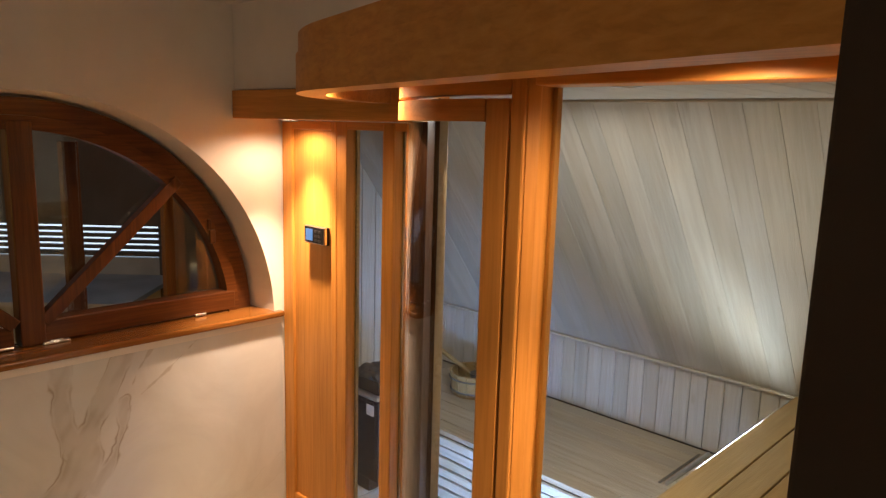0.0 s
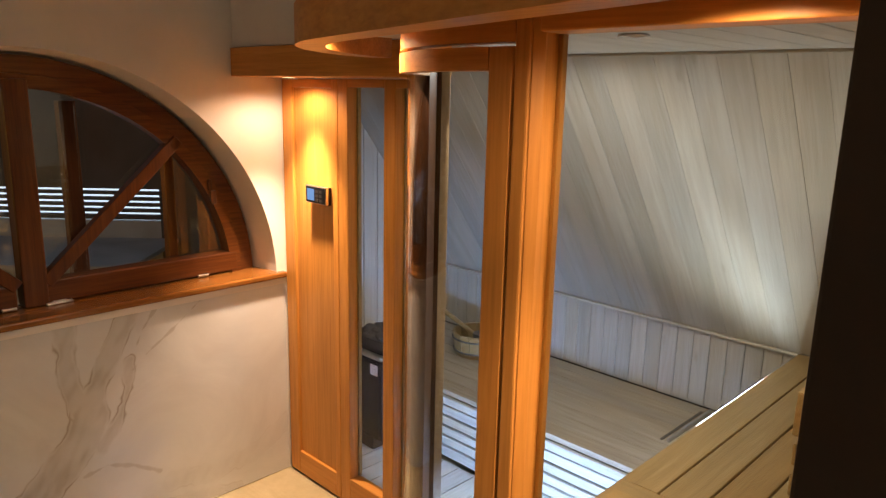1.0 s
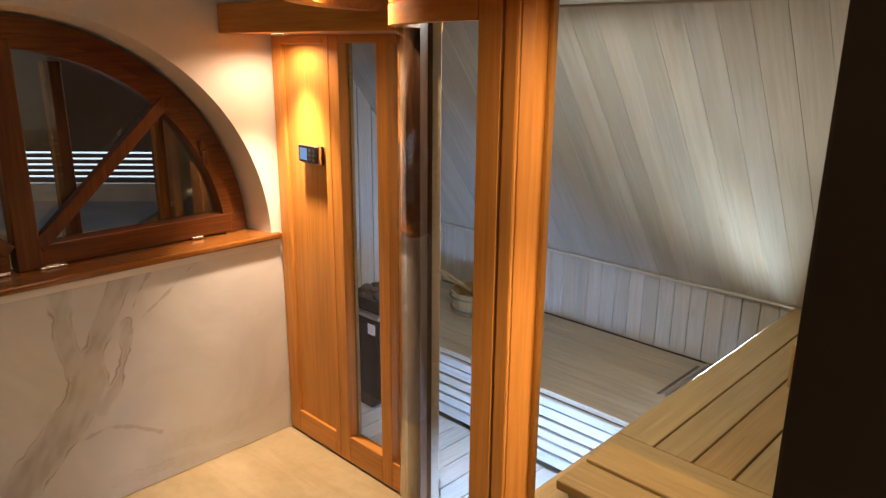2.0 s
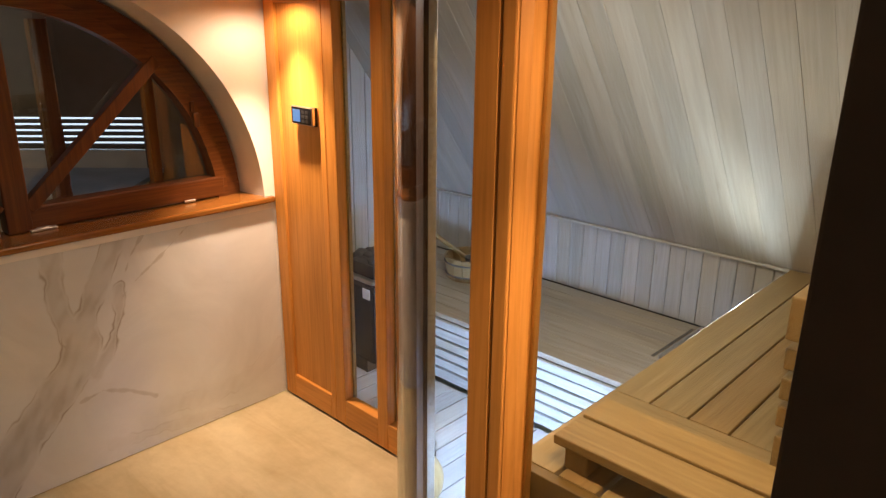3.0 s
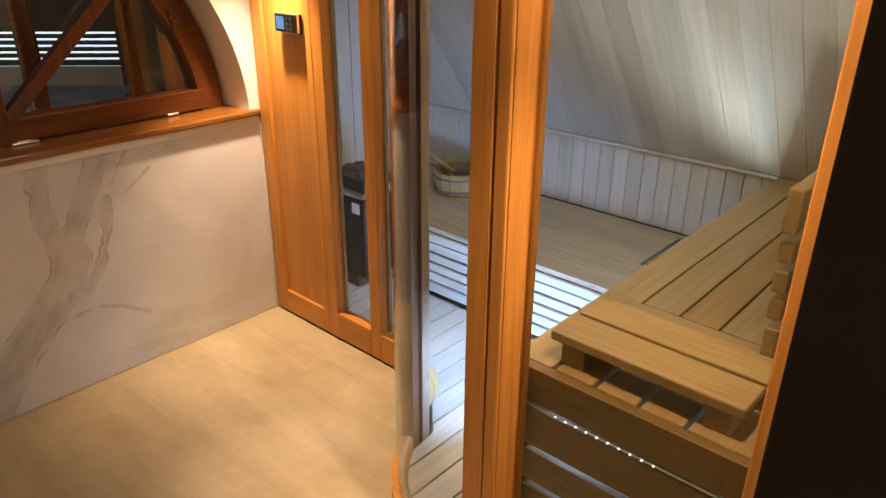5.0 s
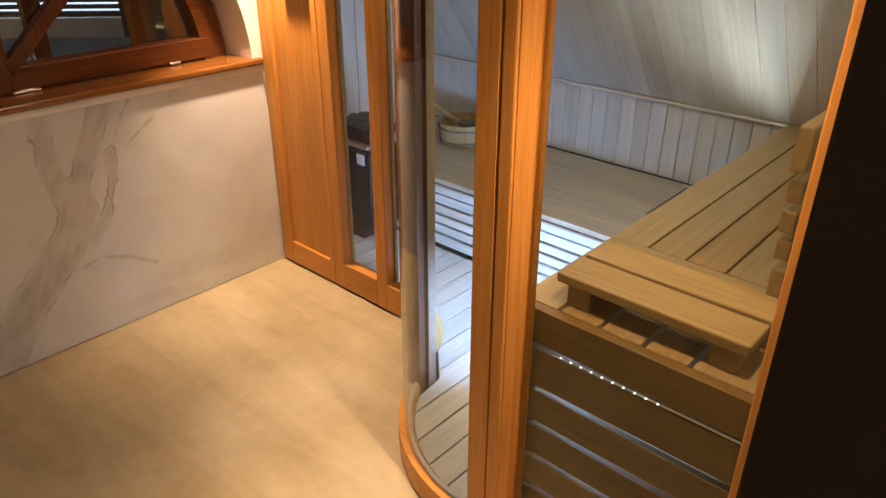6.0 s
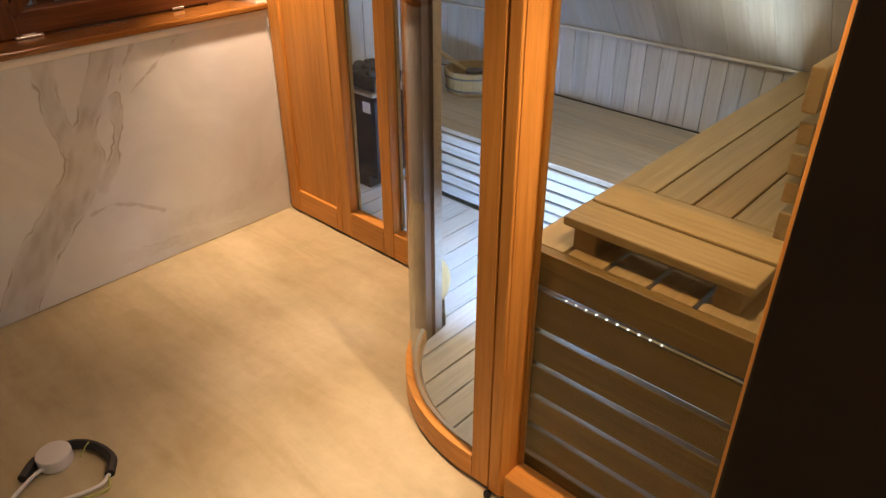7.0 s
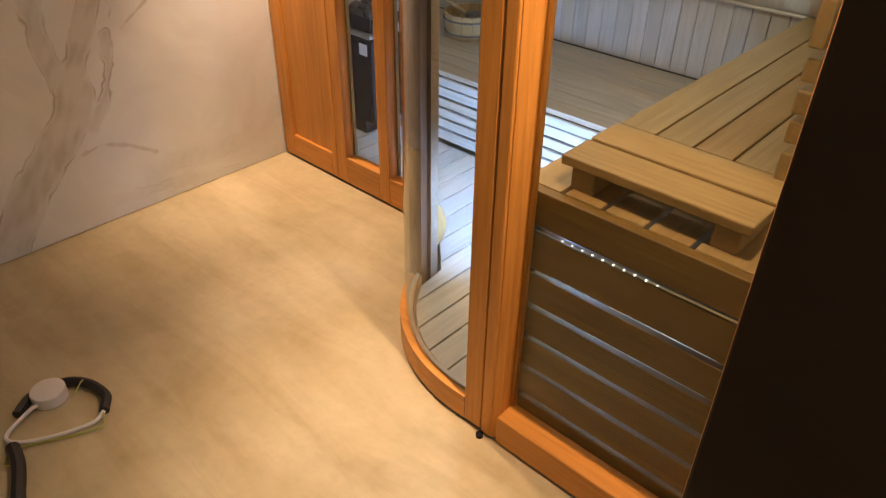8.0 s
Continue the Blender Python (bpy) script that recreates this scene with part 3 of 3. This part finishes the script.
# a shallow turned dome with its back cut flat
bmesh.ops.create_uvsphere(bm, u_segments=40, v_segments=20, radius=1.0)
bmesh.ops.bisect_plane(bm, geom=bm.verts[:] + bm.edges[:] + bm.faces[:], plane_co=(0, 0, 0), plane_no=(0, 0, -1), clear_outer=True)
bmesh.ops.holes_fill(bm, edges=[e for e in bm.edges if e.is_boundary])
bmesh.ops.transform(bm, matrix=Matrix.Translation((*(_c + _n * 0.036), 0.215)) @ Vector((*_n, 0)).to_track_quat("Z", "Y").to_matrix().to_4x4() @ Matrix.Diagonal((0.100, 0.100, 0.080, 1)), verts=bm.verts[:])
solo("air_vent", bm, LIME_Z, "round turned wooden air vent low on the panel", "vent", smooth=True)
door = thing("sauna_door", (1.6, -0.5, 0.0), "closed curved glass sauna door in bent orange-brown frame", "door")
part("bottom_rail", swept(arc_plan(RAD, T_STILE, 0, 36, 1.907), 0.014, 0.104, arc_plan(RAD - DEPTH, T_STILE, 0, 36, 1.907), 0.004), ALDER_X, door)
part("top_rail", swept(arc_plan(RAD, T_STILE, 0, 36, 1.907), 1.978, 2.026, arc_plan(RAD - DEPTH, T_STILE, 0, 36, 1.907), 0.004), ALDER_X, door)
part("stile", swept(arc_plan(RAD, T_END, T_STILE + 0.002, 4), 0.014, 2.026, arc_plan(RAD - DEPTH, T_END, T_STILE + 0.002, 4), 0.004), DARKJ, door, "hinge stile coloured dark for its shade")
part("stile", box(1.908, 1.974, -0.735, -0.685, 0.014, 2.026, 0.005), ALDER_Z, door)
part("pane", swept(arc_plan(RAD - 0.020, T_STILE, 0, 48, 1.909), 0.103, 1.979, arc_plan(RAD - 0.026, T_STILE, 0, 48, 1.909)), GLASS, door, "bent clear glass", True)
part("gasket", swept(arc_plan(RAD - 0.027, T_STILE, 0, 36, 1.907), 0.1045, 0.112, arc_plan(RAD - 0.040, T_STILE, 0, 36, 1.907)), ASPEN_X, door, "pale inner bead")
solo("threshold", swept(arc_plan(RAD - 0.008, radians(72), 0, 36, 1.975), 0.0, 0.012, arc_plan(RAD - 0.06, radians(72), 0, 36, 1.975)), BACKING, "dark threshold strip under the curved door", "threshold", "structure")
solo("trim_head_curve", swept(arc_plan(RAD - 0.002, radians(72), 0, 36, 1.975), 2.034, 2.104, arc_plan(RAD - 0.05, radians(72), 0, 36, 1.975)), ALDER_X, "bent timber head over the curved door", "trim", "structure")

# straight part beside the partition
glazed(1.978, 2.737, -0.737, -0.655, 0.010, 2.104, [(1.978, 2.036), (2.597, 2.737)], 0.115, 2.050, -0.680, "large clear glass screen in orange-brown timber frame", ALDER_Z)
# same painted shade under the large screen
solo("trim_foot", box(1.93, 2.73, -0.725, -0.66, 0.0, 0.009, 0), BACKING, "dark strip painted as shade in the gap under the timber front", "trim", "structure")
solo("door_wedge", rod((1.985, -0.748, 0.0), (1.985, -0.748, 0.012), 0.012), BLACK, "small black floor stop under the frame", "door stop")

# ---------------------------------------------------------------- cornice
corn = thing("cornice", (1.4, -0.6, 2.03), "bent orange-brown timber cornice with a curved corner", "cornice")
part("straight_box", box(0.004, 1.10, -0.250, -0.002, 1.976, 2.096, 0.004), ALDER_X, corn)


def corn_plan(r, n=40):
    t0, t1 = radians(80), math.atan2(0.28, 1.0)
    pts = [(CX - r * math.sin(t0 + (t1 - t0) * k / n), CY - r * math.cos(t0 + (t1 - t0) * k / n)) for k in range(n + 1)]
    x, y = pts[-1]
    return pts + [(2.737, y - 0.28 * (2.737 - x))]


R_OUT = 0.842
part("fascia", swept(corn_plan(R_OUT), 2.036, 2.128, corn_plan(R_OUT - 0.075), 0.004), ALDER_X, corn)
part("crown_band", swept(corn_plan(R_OUT - 0.006), 2.1285, 2.178, corn_plan(R_OUT - 0.08), 0.005), ALDER_X, corn)
inner = corn_plan(R_OUT - 0.076)
part("soffit", slab(inner + [(2.737, -0.70), (2.0, -0.70), (1.5, -0.252), (1.12, -0.252)], 2.105, 2.12), ALDER_X, corn)


def downlight(at, lens):
    x, y, z = at
    th = thing("spotlight", at, "small round recessed spotlight, switched on", "spotlight", "recessed spots")
    bm = bmesh.new()
    n = 24
    rows = [[bm.verts.new((x + r * math.cos(2 * math.pi * k / n), y + r * math.sin(2 * math.pi * k / n), z + h)) for k in range(n)] for r, h in ((0.038, 0.004), (0.037, 0.0), (0.029, 0.0), (0.026, 0.006))]
    for p, q in zip(rows, rows[1:]):
        for k in range(n):
            bm.faces.new((p[k], p[(k + 1) % n], q[(k + 1) % n], q[k]))
    part("rim", bm, STEEL, th, "", True)
    part("lens", rod((x, y, z + 0.004), (x, y, z + 0.007), 0.026, 20), lens, th)
    return th


for s in SPOTS:
    downlight((s[0], s[1], s[2] - 0.002), LAMPGLOW)
tagged(downlight((1.98, -0.29, CEIL_Z - 0.006), STEEL), "small round ceiling downlight, switched off")
# fixture made up for the added sauna fill, out of view
tagged(downlight((1.42, -0.02, CEIL_Z - 0.006), glowing("fill_lens", (0.95, 0.97, 1.0), 5.0)), "small round white ceiling lens of the added fill, switched on")

# ---------------------------------------------------------------- control unit
ctl = thing("control_unit", (0.285, 0.0, 1.46), "black sauna control with small blue display", "control unit")
part("back_box", box(0.225, 0.365, -0.004, 0.013, 1.425, 1.505, 0.003), BLACK, ctl)
part("face", box(0.220, 0.370, -0.022, -0.0045, 1.428, 1.508, 0.004), STEEL, ctl, "silver-edged face")
part("bezel", box(0.226, 0.364, -0.025, -0.0225, 1.433, 1.503, 0.001), BLACK, ctl)
part("display", box(0.238, 0.290, -0.0275, -0.0255, 1.442, 1.494, 0.0005), SCREEN, ctl, "pale blue lit display")
for i in range(2):
    for j in range(3):
        part("button", box(0.302 + i * 0.028, 0.322 + i * 0.028, -0.028, -0.0255, 1.440 + j * 0.020, 1.452 + j * 0.020, 0.001), CONDUIT, ctl)

# ---------------------------------------------------------------- lower bench, floor boards
low = thing("lower_bench", (0.9, 0.95, 0.0), "wide low sauna bench of pale boards with slatted front", "bench")
BX0, BX1, FY, LZ = SX0 + 0.012, 1.968, 0.53, 0.455
n = 8
bw = (KNEE_Y - 0.004 - FY - 0.022) / n
me = mesh_of("board", box(BX0, BX1, 0.002, bw - 0.002, -0.026, 0.0, 0.003), OBECHE_X)
for k in range(n):
    piece("board", me, low, Matrix.Translation((0, FY + 0.022 + k * bw, LZ)))
for z0, z1 in ((0.389, LZ - 0.027), (0.336, 0.382), (0.281, 0.323), (0.227, 0.267), (0.172, 0.214), (0.108, 0.158)):
    part("front_slat", box(0.14, BX1, FY, FY + 0.020, z0, z1, 0.003), ASPEN_X, low)
for x in (0.17, 0.95, 1.80):
    part("bearer", box(x, x + 0.045, FY + 0.026, KNEE_Y - 0.01, 0.0, LZ - 0.028, 0.002), LIME_Y, low)
part("light_slot", box(1.590, 1.602, 0.87, 1.27, LZ + 0.0005, LZ + 0.004, 0), BACKING, low, "dark narrow slot")
part("slot_strip", box(1.622, 1.634, 0.87, 1.30, LZ + 0.0005, LZ + 0.018, 0.003), STEEL, low, "bright metal edge strip")

duck = thing("duckboard", (1.2, 0.0, 0.0), "pale slatted duckboard on the sauna floor", "duckboard")


def duck_slat(x0, x1):
    """A slat whose near end follows the curved door."""
    ends = [x1 + (x0 - x1) * k / 6 for k in range(7)]
    near = [(v, 0.075 if v < 0.967 else 0.148 - (v - 0.957) if v < 1.40 else CY - math.sqrt(max(0.0, 0.522 ** 2 - (v - CX) ** 2))) for v in ends]
    return slab([(x0, FY - 0.002), (x1, FY - 0.002)] + near, 0.058, 0.084)


x = -0.1383
while x < 1.86:
    part("slat", duck_slat(x, x + 0.0985), ASPEN_Y, duck)
    x += 0.1066
for y in (0.10, 0.46):
    part("batten", box(SX0 + 0.03, 1.94, y, y + 0.04, -0.003, 0.0575, 0.002), ASPEN_X, duck)

# ---------------------------------------------------------------- upper bench
up = thing("upper_bench", (2.3, 0.3, 0.0), "raised sauna bench of long pale boards with slatted front", "bench")
UX0, UX1, UY, UZ = 1.972, 2.60, -0.640, 0.845
edges = [UX0, 2.087, 2.201, 2.314, 2.428, UX1]
for a, b in zip(edges, edges[1:]):
    part("board", box(a + (0.003 if a > UX0 else 0), b - (0.003 if b < UX1 else 0), -0.150, KNEE_Y - 0.008, UZ - 0.028, UZ, 0.003), LIME_Y, up)
    part("end_board", box(a + (0.006 if a > UX0 else 0), b - (0.006 if b < UX1 else 0), UY + 0.032, -0.304, UZ - 0.028, UZ, 0.003), LIME_Y, up)
part("cross_board", box(UX0, UX1, -0.302, -0.153, UZ - 0.028, UZ, 0.003), LIME_X, up)
part("fascia_board", box(UX0, UX1, UY, UY + 0.030, 0.744, UZ - 0.001, 0.003), SHADED_LIME_X, up)
part("side_fascia", box(UX0 + 0.002, UX0 + 0.026, UY + 0.032, KNEE_Y - 0.01, 0.77, UZ - 0.029, 0.003), LIME_Y, up)
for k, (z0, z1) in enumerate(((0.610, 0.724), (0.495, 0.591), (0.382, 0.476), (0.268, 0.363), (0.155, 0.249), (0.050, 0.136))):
    part("front_slat", box(UX0 + 0.012, UX1, UY + 0.004, UY + 0.026, z0, z1, 0.003), SHADED_LIME_X, up)
for k, z in enumerate((0.620, 0.500, 0.386, 0.272, 0.158, 0.086)):
    part("side_slat", box(UX0 + 0.004, UX0 + 0.024, UY + 0.03, 0.526, z, z + 0.092, 0.003), ASPEN_Y, up)
for y in (UY + 0.05, 0.5, 1.25):
    part("leg", box(UX0 + 0.028, UX0 + 0.075, y, y + 0.045, 0.0, UZ - 0.03, 0.003), LIME_Y, up)
    part("leg", box(UX1 - 0.06, UX1 - 0.01, y, y + 0.045, 0.0, UZ - 0.03, 0.003), LIME_Y, up)
# lip added out of view to keep the strip out of the window's reflection
part("light_profile", box(1.947, 1.951, 0.38, 1.31, 0.790, 0.8195, 0.001), ALU, up, "narrow unseen aluminium lip added to screen the light strip")
part("light_profile", box(1.9515, 1.973, 0.38, 1.31, 0.786, 0.790, 0.001), ALU, up, "narrow unseen aluminium lip added to screen the light strip")
led = part("light_strip", box(2.03, UX1 - 0.01, UY + 0.004, UY + 0.016, 0.729, 0.737, 0.001), STEEL, up, "thin metal light strip with small lit points")
for k in range(10):
    part("light_point", box(2.120 + 0.029 * k, 2.124 + 0.029 * k, UY + 0.0005, UY + 0.0035, 0.731, 0.7345, 0), LEDDOT, led)

hr = thing("headrest", (2.3, -0.45, UZ), "low slatted wooden headrest lying on the bench", "headrest")
HZ = 0.935
for y0, y1 in ((-0.590, -0.475), (-0.462, -0.350)):
    part("board", box(2.060, 2.535, y0, y1, HZ - 0.026, HZ, 0.004), WARM_LIT_REST_X, hr)
for x0, x1 in ((2.085, 2.150), (2.450, 2.512)):
    part("block", box(x0, x1, -0.575, -0.36, UZ + 0.001, HZ - 0.027, 0.004), LIME_Y, hr)

br = thing("backrest", (2.5, 0.3, 0.9), "wall-hung wooden backrest of five long rails", "backrest")
for end, z0, z1 in ((-0.280, 0.872, 0.968), (-0.293, 0.998, 1.052), (-0.304, 1.072, 1.126), (-0.308, 1.148, 1.201), (-0.328, 1.226, 1.328)):
    part("rail", box(2.457, 2.490, end, 1.05, z0, z1, 0.005), LIME_Y, br)
for y in (-0.22, 0.35, 0.95):
    part("upright", box(2.491, 2.53, y, y + 0.06, 0.872, 1.308, 0.003), LIME_X, br)
    part("bracket", box(2.531, SX1 - 0.001, y + 0.01, y + 0.05, 1.02, 1.08, 0.003), LIME_X, br)

# ---------------------------------------------------------------- heater
heat = thing("sauna_heater", (0.27, 0.43, 0.084), "black floor-standing sauna heater filled with dark stones", "heater")
HX0, HX1, HY0, HY1 = 0.100, 0.375, 0.300, 0.526
part("body", box(HX0, HX1, HY0, HY1, 0.165, 0.608, 0.025), BLACK, heat)
part("plinth", box(HX0 + 0.03, HX1 - 0.10, HY0 + 0.03, HY1 - 0.05, 0.084, 0.164, 0.005), BLACK, heat)
part("rim", box(HX0 - 0.004, HX1 + 0.004, HY0 - 0.012, HY1 + 0.004, 0.609, 0.636, 0.012), STEEL, heat, "polished steel rim")
part("side_grille", box(HX0 + 0.035, HX0 + 0.075, HY0 - 0.006, HY0 - 0.0005, 0.24, 0.50, 0.002), ALU, heat, "upright grey vent strip")
part("data_label", box(HX1 - 0.085, HX1 - 0.03, HY0 - 0.003, HY0 - 0.0005, 0.525, 0.580, 0), PAPER, heat, "small white data label")
cage = part("stone_basket", joined(box(HX0 + 0.01, HX1 - 0.01, HY0 + 0.01, HY0 + 0.02, 0.637, 0.705, 0.002), box(HX0 + 0.01, HX0 + 0.02, HY0 + 0.021, HY1 - 0.01, 0.637, 0.705, 0.002)), BLACK, heat)
bm = bmesh.new()
rnd = random.Random(5)
for k in range(46):
    p = Vector((rnd.uniform(HX0 + 0.045, HX1 - 0.03), rnd.uniform(HY0 + 0.045, HY1 - 0.03), rnd.uniform(0.655, 0.712)))
    r = bmesh.ops.create_icosphere(bm, subdivisions=2, radius=rnd.uniform(0.024, 0.040), matrix=Matrix.Translation(p) @ Matrix.Diagonal((1, rnd.uniform(0.6, 1), rnd.uniform(0.6, 0.9), 1)))
    for v in r["verts"]:
        v.co += 0.006 * noise.noise_vector(v.co * 40)
tagged(part("stones", bm, STONE, heat, "heap of dark stones"), kind="stuff")

# ---------------------------------------------------------------- bucket and ladle
BKX, BKY, BKR, BKH = 0.33, 1.075, 0.150, 0.130
bucket = thing("water_bucket", (BKX, BKY, LZ), "small pale wooden sauna bucket standing on the bench", "bucket")
for k in range(16):
    a0, a1 = 2 * math.pi * k / 16 + 0.012, 2 * math.pi * (k + 1) / 16 - 0.012
    bm = bmesh.new()
    vs = [bm.verts.new((BKX + r * s * math.cos(a), BKY + r * s * math.sin(a), LZ + 0.001 + h)) for h, s in ((0, 0.9), (BKH, 1.0)) for r, a in ((BKR, a0), (BKR, a1), (BKR - 0.014, a1), (BKR - 0.014, a0))]
    for f in ((0, 1, 2, 3), (4, 5, 6, 7), (0, 1, 5, 4), (1, 2, 6, 5), (2, 3, 7, 6), (3, 0, 4, 7)):
        bm.faces.new([vs[i] for i in f])
    part("stave", bm, LIME_X, bucket)
for z in (0.03, 0.10):
    s = 0.9 + 0.1 * z / BKH
    pts = [(BKX + (BKR * s + 0.002) * math.cos(2 * math.pi * k / 40), BKY + (BKR * s + 0.002) * math.sin(2 * math.pi * k / 40), LZ + z) for k in range(41)]
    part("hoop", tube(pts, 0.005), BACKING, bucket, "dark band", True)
part("base", rod((BKX, BKY, LZ + 0.002), (BKX, BKY, LZ + 0.016), BKR * 0.88, 24), LIME_X, bucket)
ladle = thing("ladle", (BKX, BKY, LZ + 0.1), "wooden ladle leaning in the bucket", "ladle")
part("handle", rod((BKX + 0.02, BKY - 0.02, LZ + 0.10), (BKX - 0.24, BKY - 0.06, LZ + 0.215), 0.012, 12, 0.015), LIME_X, ladle, "", True)
part("cup", rod((BKX + 0.04, BKY - 0.02, LZ + 0.06), (BKX + 0.04, BKY - 0.02, LZ + 0.13), 0.040, 20, 0.048), BACKING, ladle, "dark cup", True)

# ---------------------------------------------------------------- loose wiring on the floor
OX, OY = 0.885, -1.585
outlet = thing("floor_outlet", (OX, OY, 0.0), "round white plastic cable cap on the bare floor", "cable cap")
bm = rod((OX, OY, 0.001), (OX, OY, 0.046), 0.053, 40)
bmesh.ops.bevel(bm, geom=[e for e in bm.edges if e.is_manifold and e.calc_face_angle() > 0.8], offset=0.005, segments=3, affect="EDGES", profile=0.5)
part("cap", bm, WHITEPL, outlet, "", True)
coil = thing("cable_coil", (OX + 0.05, OY, 0.0), "loop of black conduit with white and green wires", "cable")
part("conduit", tube(smooth_path([(0.90, -1.690, 0.020), (0.850, -1.625, 0.018), (0.862, -1.530, 0.018), (0.925, -1.478, 0.020), (1.015, -1.462, 0.020), (1.075, -1.495, 0.018)]), 0.016), CONDUIT, coil, "black corrugated conduit", True)
part("conduit", tube(smooth_path([(1.02, -1.748, 0.022), (1.10, -1.762, 0.020), (1.20, -1.800, 0.020), (1.34, -1.86, 0.020), (1.60, -2.00, 0.020)]), 0.020), CONDUIT, coil, "black corrugated conduit", True)
part("wire", tube(smooth_path([(1.078, -1.497, 0.020), (1.095, -1.540, 0.016), (1.065, -1.630, 0.012), (1.02, -1.715, 0.014), (0.985, -1.748, 0.020), (0.955, -1.735, 0.022), (0.915, -1.660, 0.024), (0.905, -1.622, 0.022)]), 0.0065), WHITEPL, coil, "white flexible wire", True)
part("wire", tube(smooth_path([(1.08, -1.500, 0.022), (1.125, -1.528, 0.014), (1.09, -1.612, 0.010), (1.03, -1.735, 0.012), (1.06, -1.79, 0.012), (1.11, -1.75, 0.03)]), 0.003), EARTH, coil, "thin green-yellow wire", True)
part("wire", tube(smooth_path([(0.955, -1.530, 0.034), (0.925, -1.495, 0.040), (0.900, -1.475, 0.020)]), 0.0025), EARTH, coil, "thin green-yellow wire", True)

# ---------------------------------------------------------------- planks of the sauna lining
W = 0.110
slope_len = (CEIL_Z - KNEE_Z) / math.sin(SLOPE)
plank = mesh_of("plank", box(0.0005, W - 0.0005, -0.0, 0.014, 0.002, slope_len + 0.01, 0.0014), LINING)
k = 0
while SX0 + (k + 1) * W < SX1 + 0.02:
    piece("plank", plank, roof, Matrix.Translation((SX0 + k * W + rnd.uniform(-0.0005, 0.0005), -0.016 + rnd.uniform(0.0, 0.0012), 0)))
    k += 1
W = 0.083
plank = mesh_of("plank", box(0.001, W - 0.001, 0.0, 0.014, 0.0, KNEE_Z - LZ - 0.002, 0.005), LINING)
k = 0
while SX0 + (k + 1) * W < SX1 + 0.02:
    piece("plank", plank, knee, Matrix.Translation((SX0 - 0.033 + k * W, KNEE_Y, LZ + 0.002)))
    k += 1
W = 0.100
for k in range(13):
    y0 = 0.066 + k * W
    top = min(CEIL_Z, KNEE_Z + (KNEE_Y - y0 - W) * math.tan(SLOPE))
    if top > 0.2:
        part("plank", box(SX0 + 0.0005, SX0 + 0.012, y0 + 0.003, y0 + W - 0.003, 0.0, top + 0.12 if top < CEIL_Z else CEIL_Z - 0.002, 0.003), ASPEN_Z, gable)
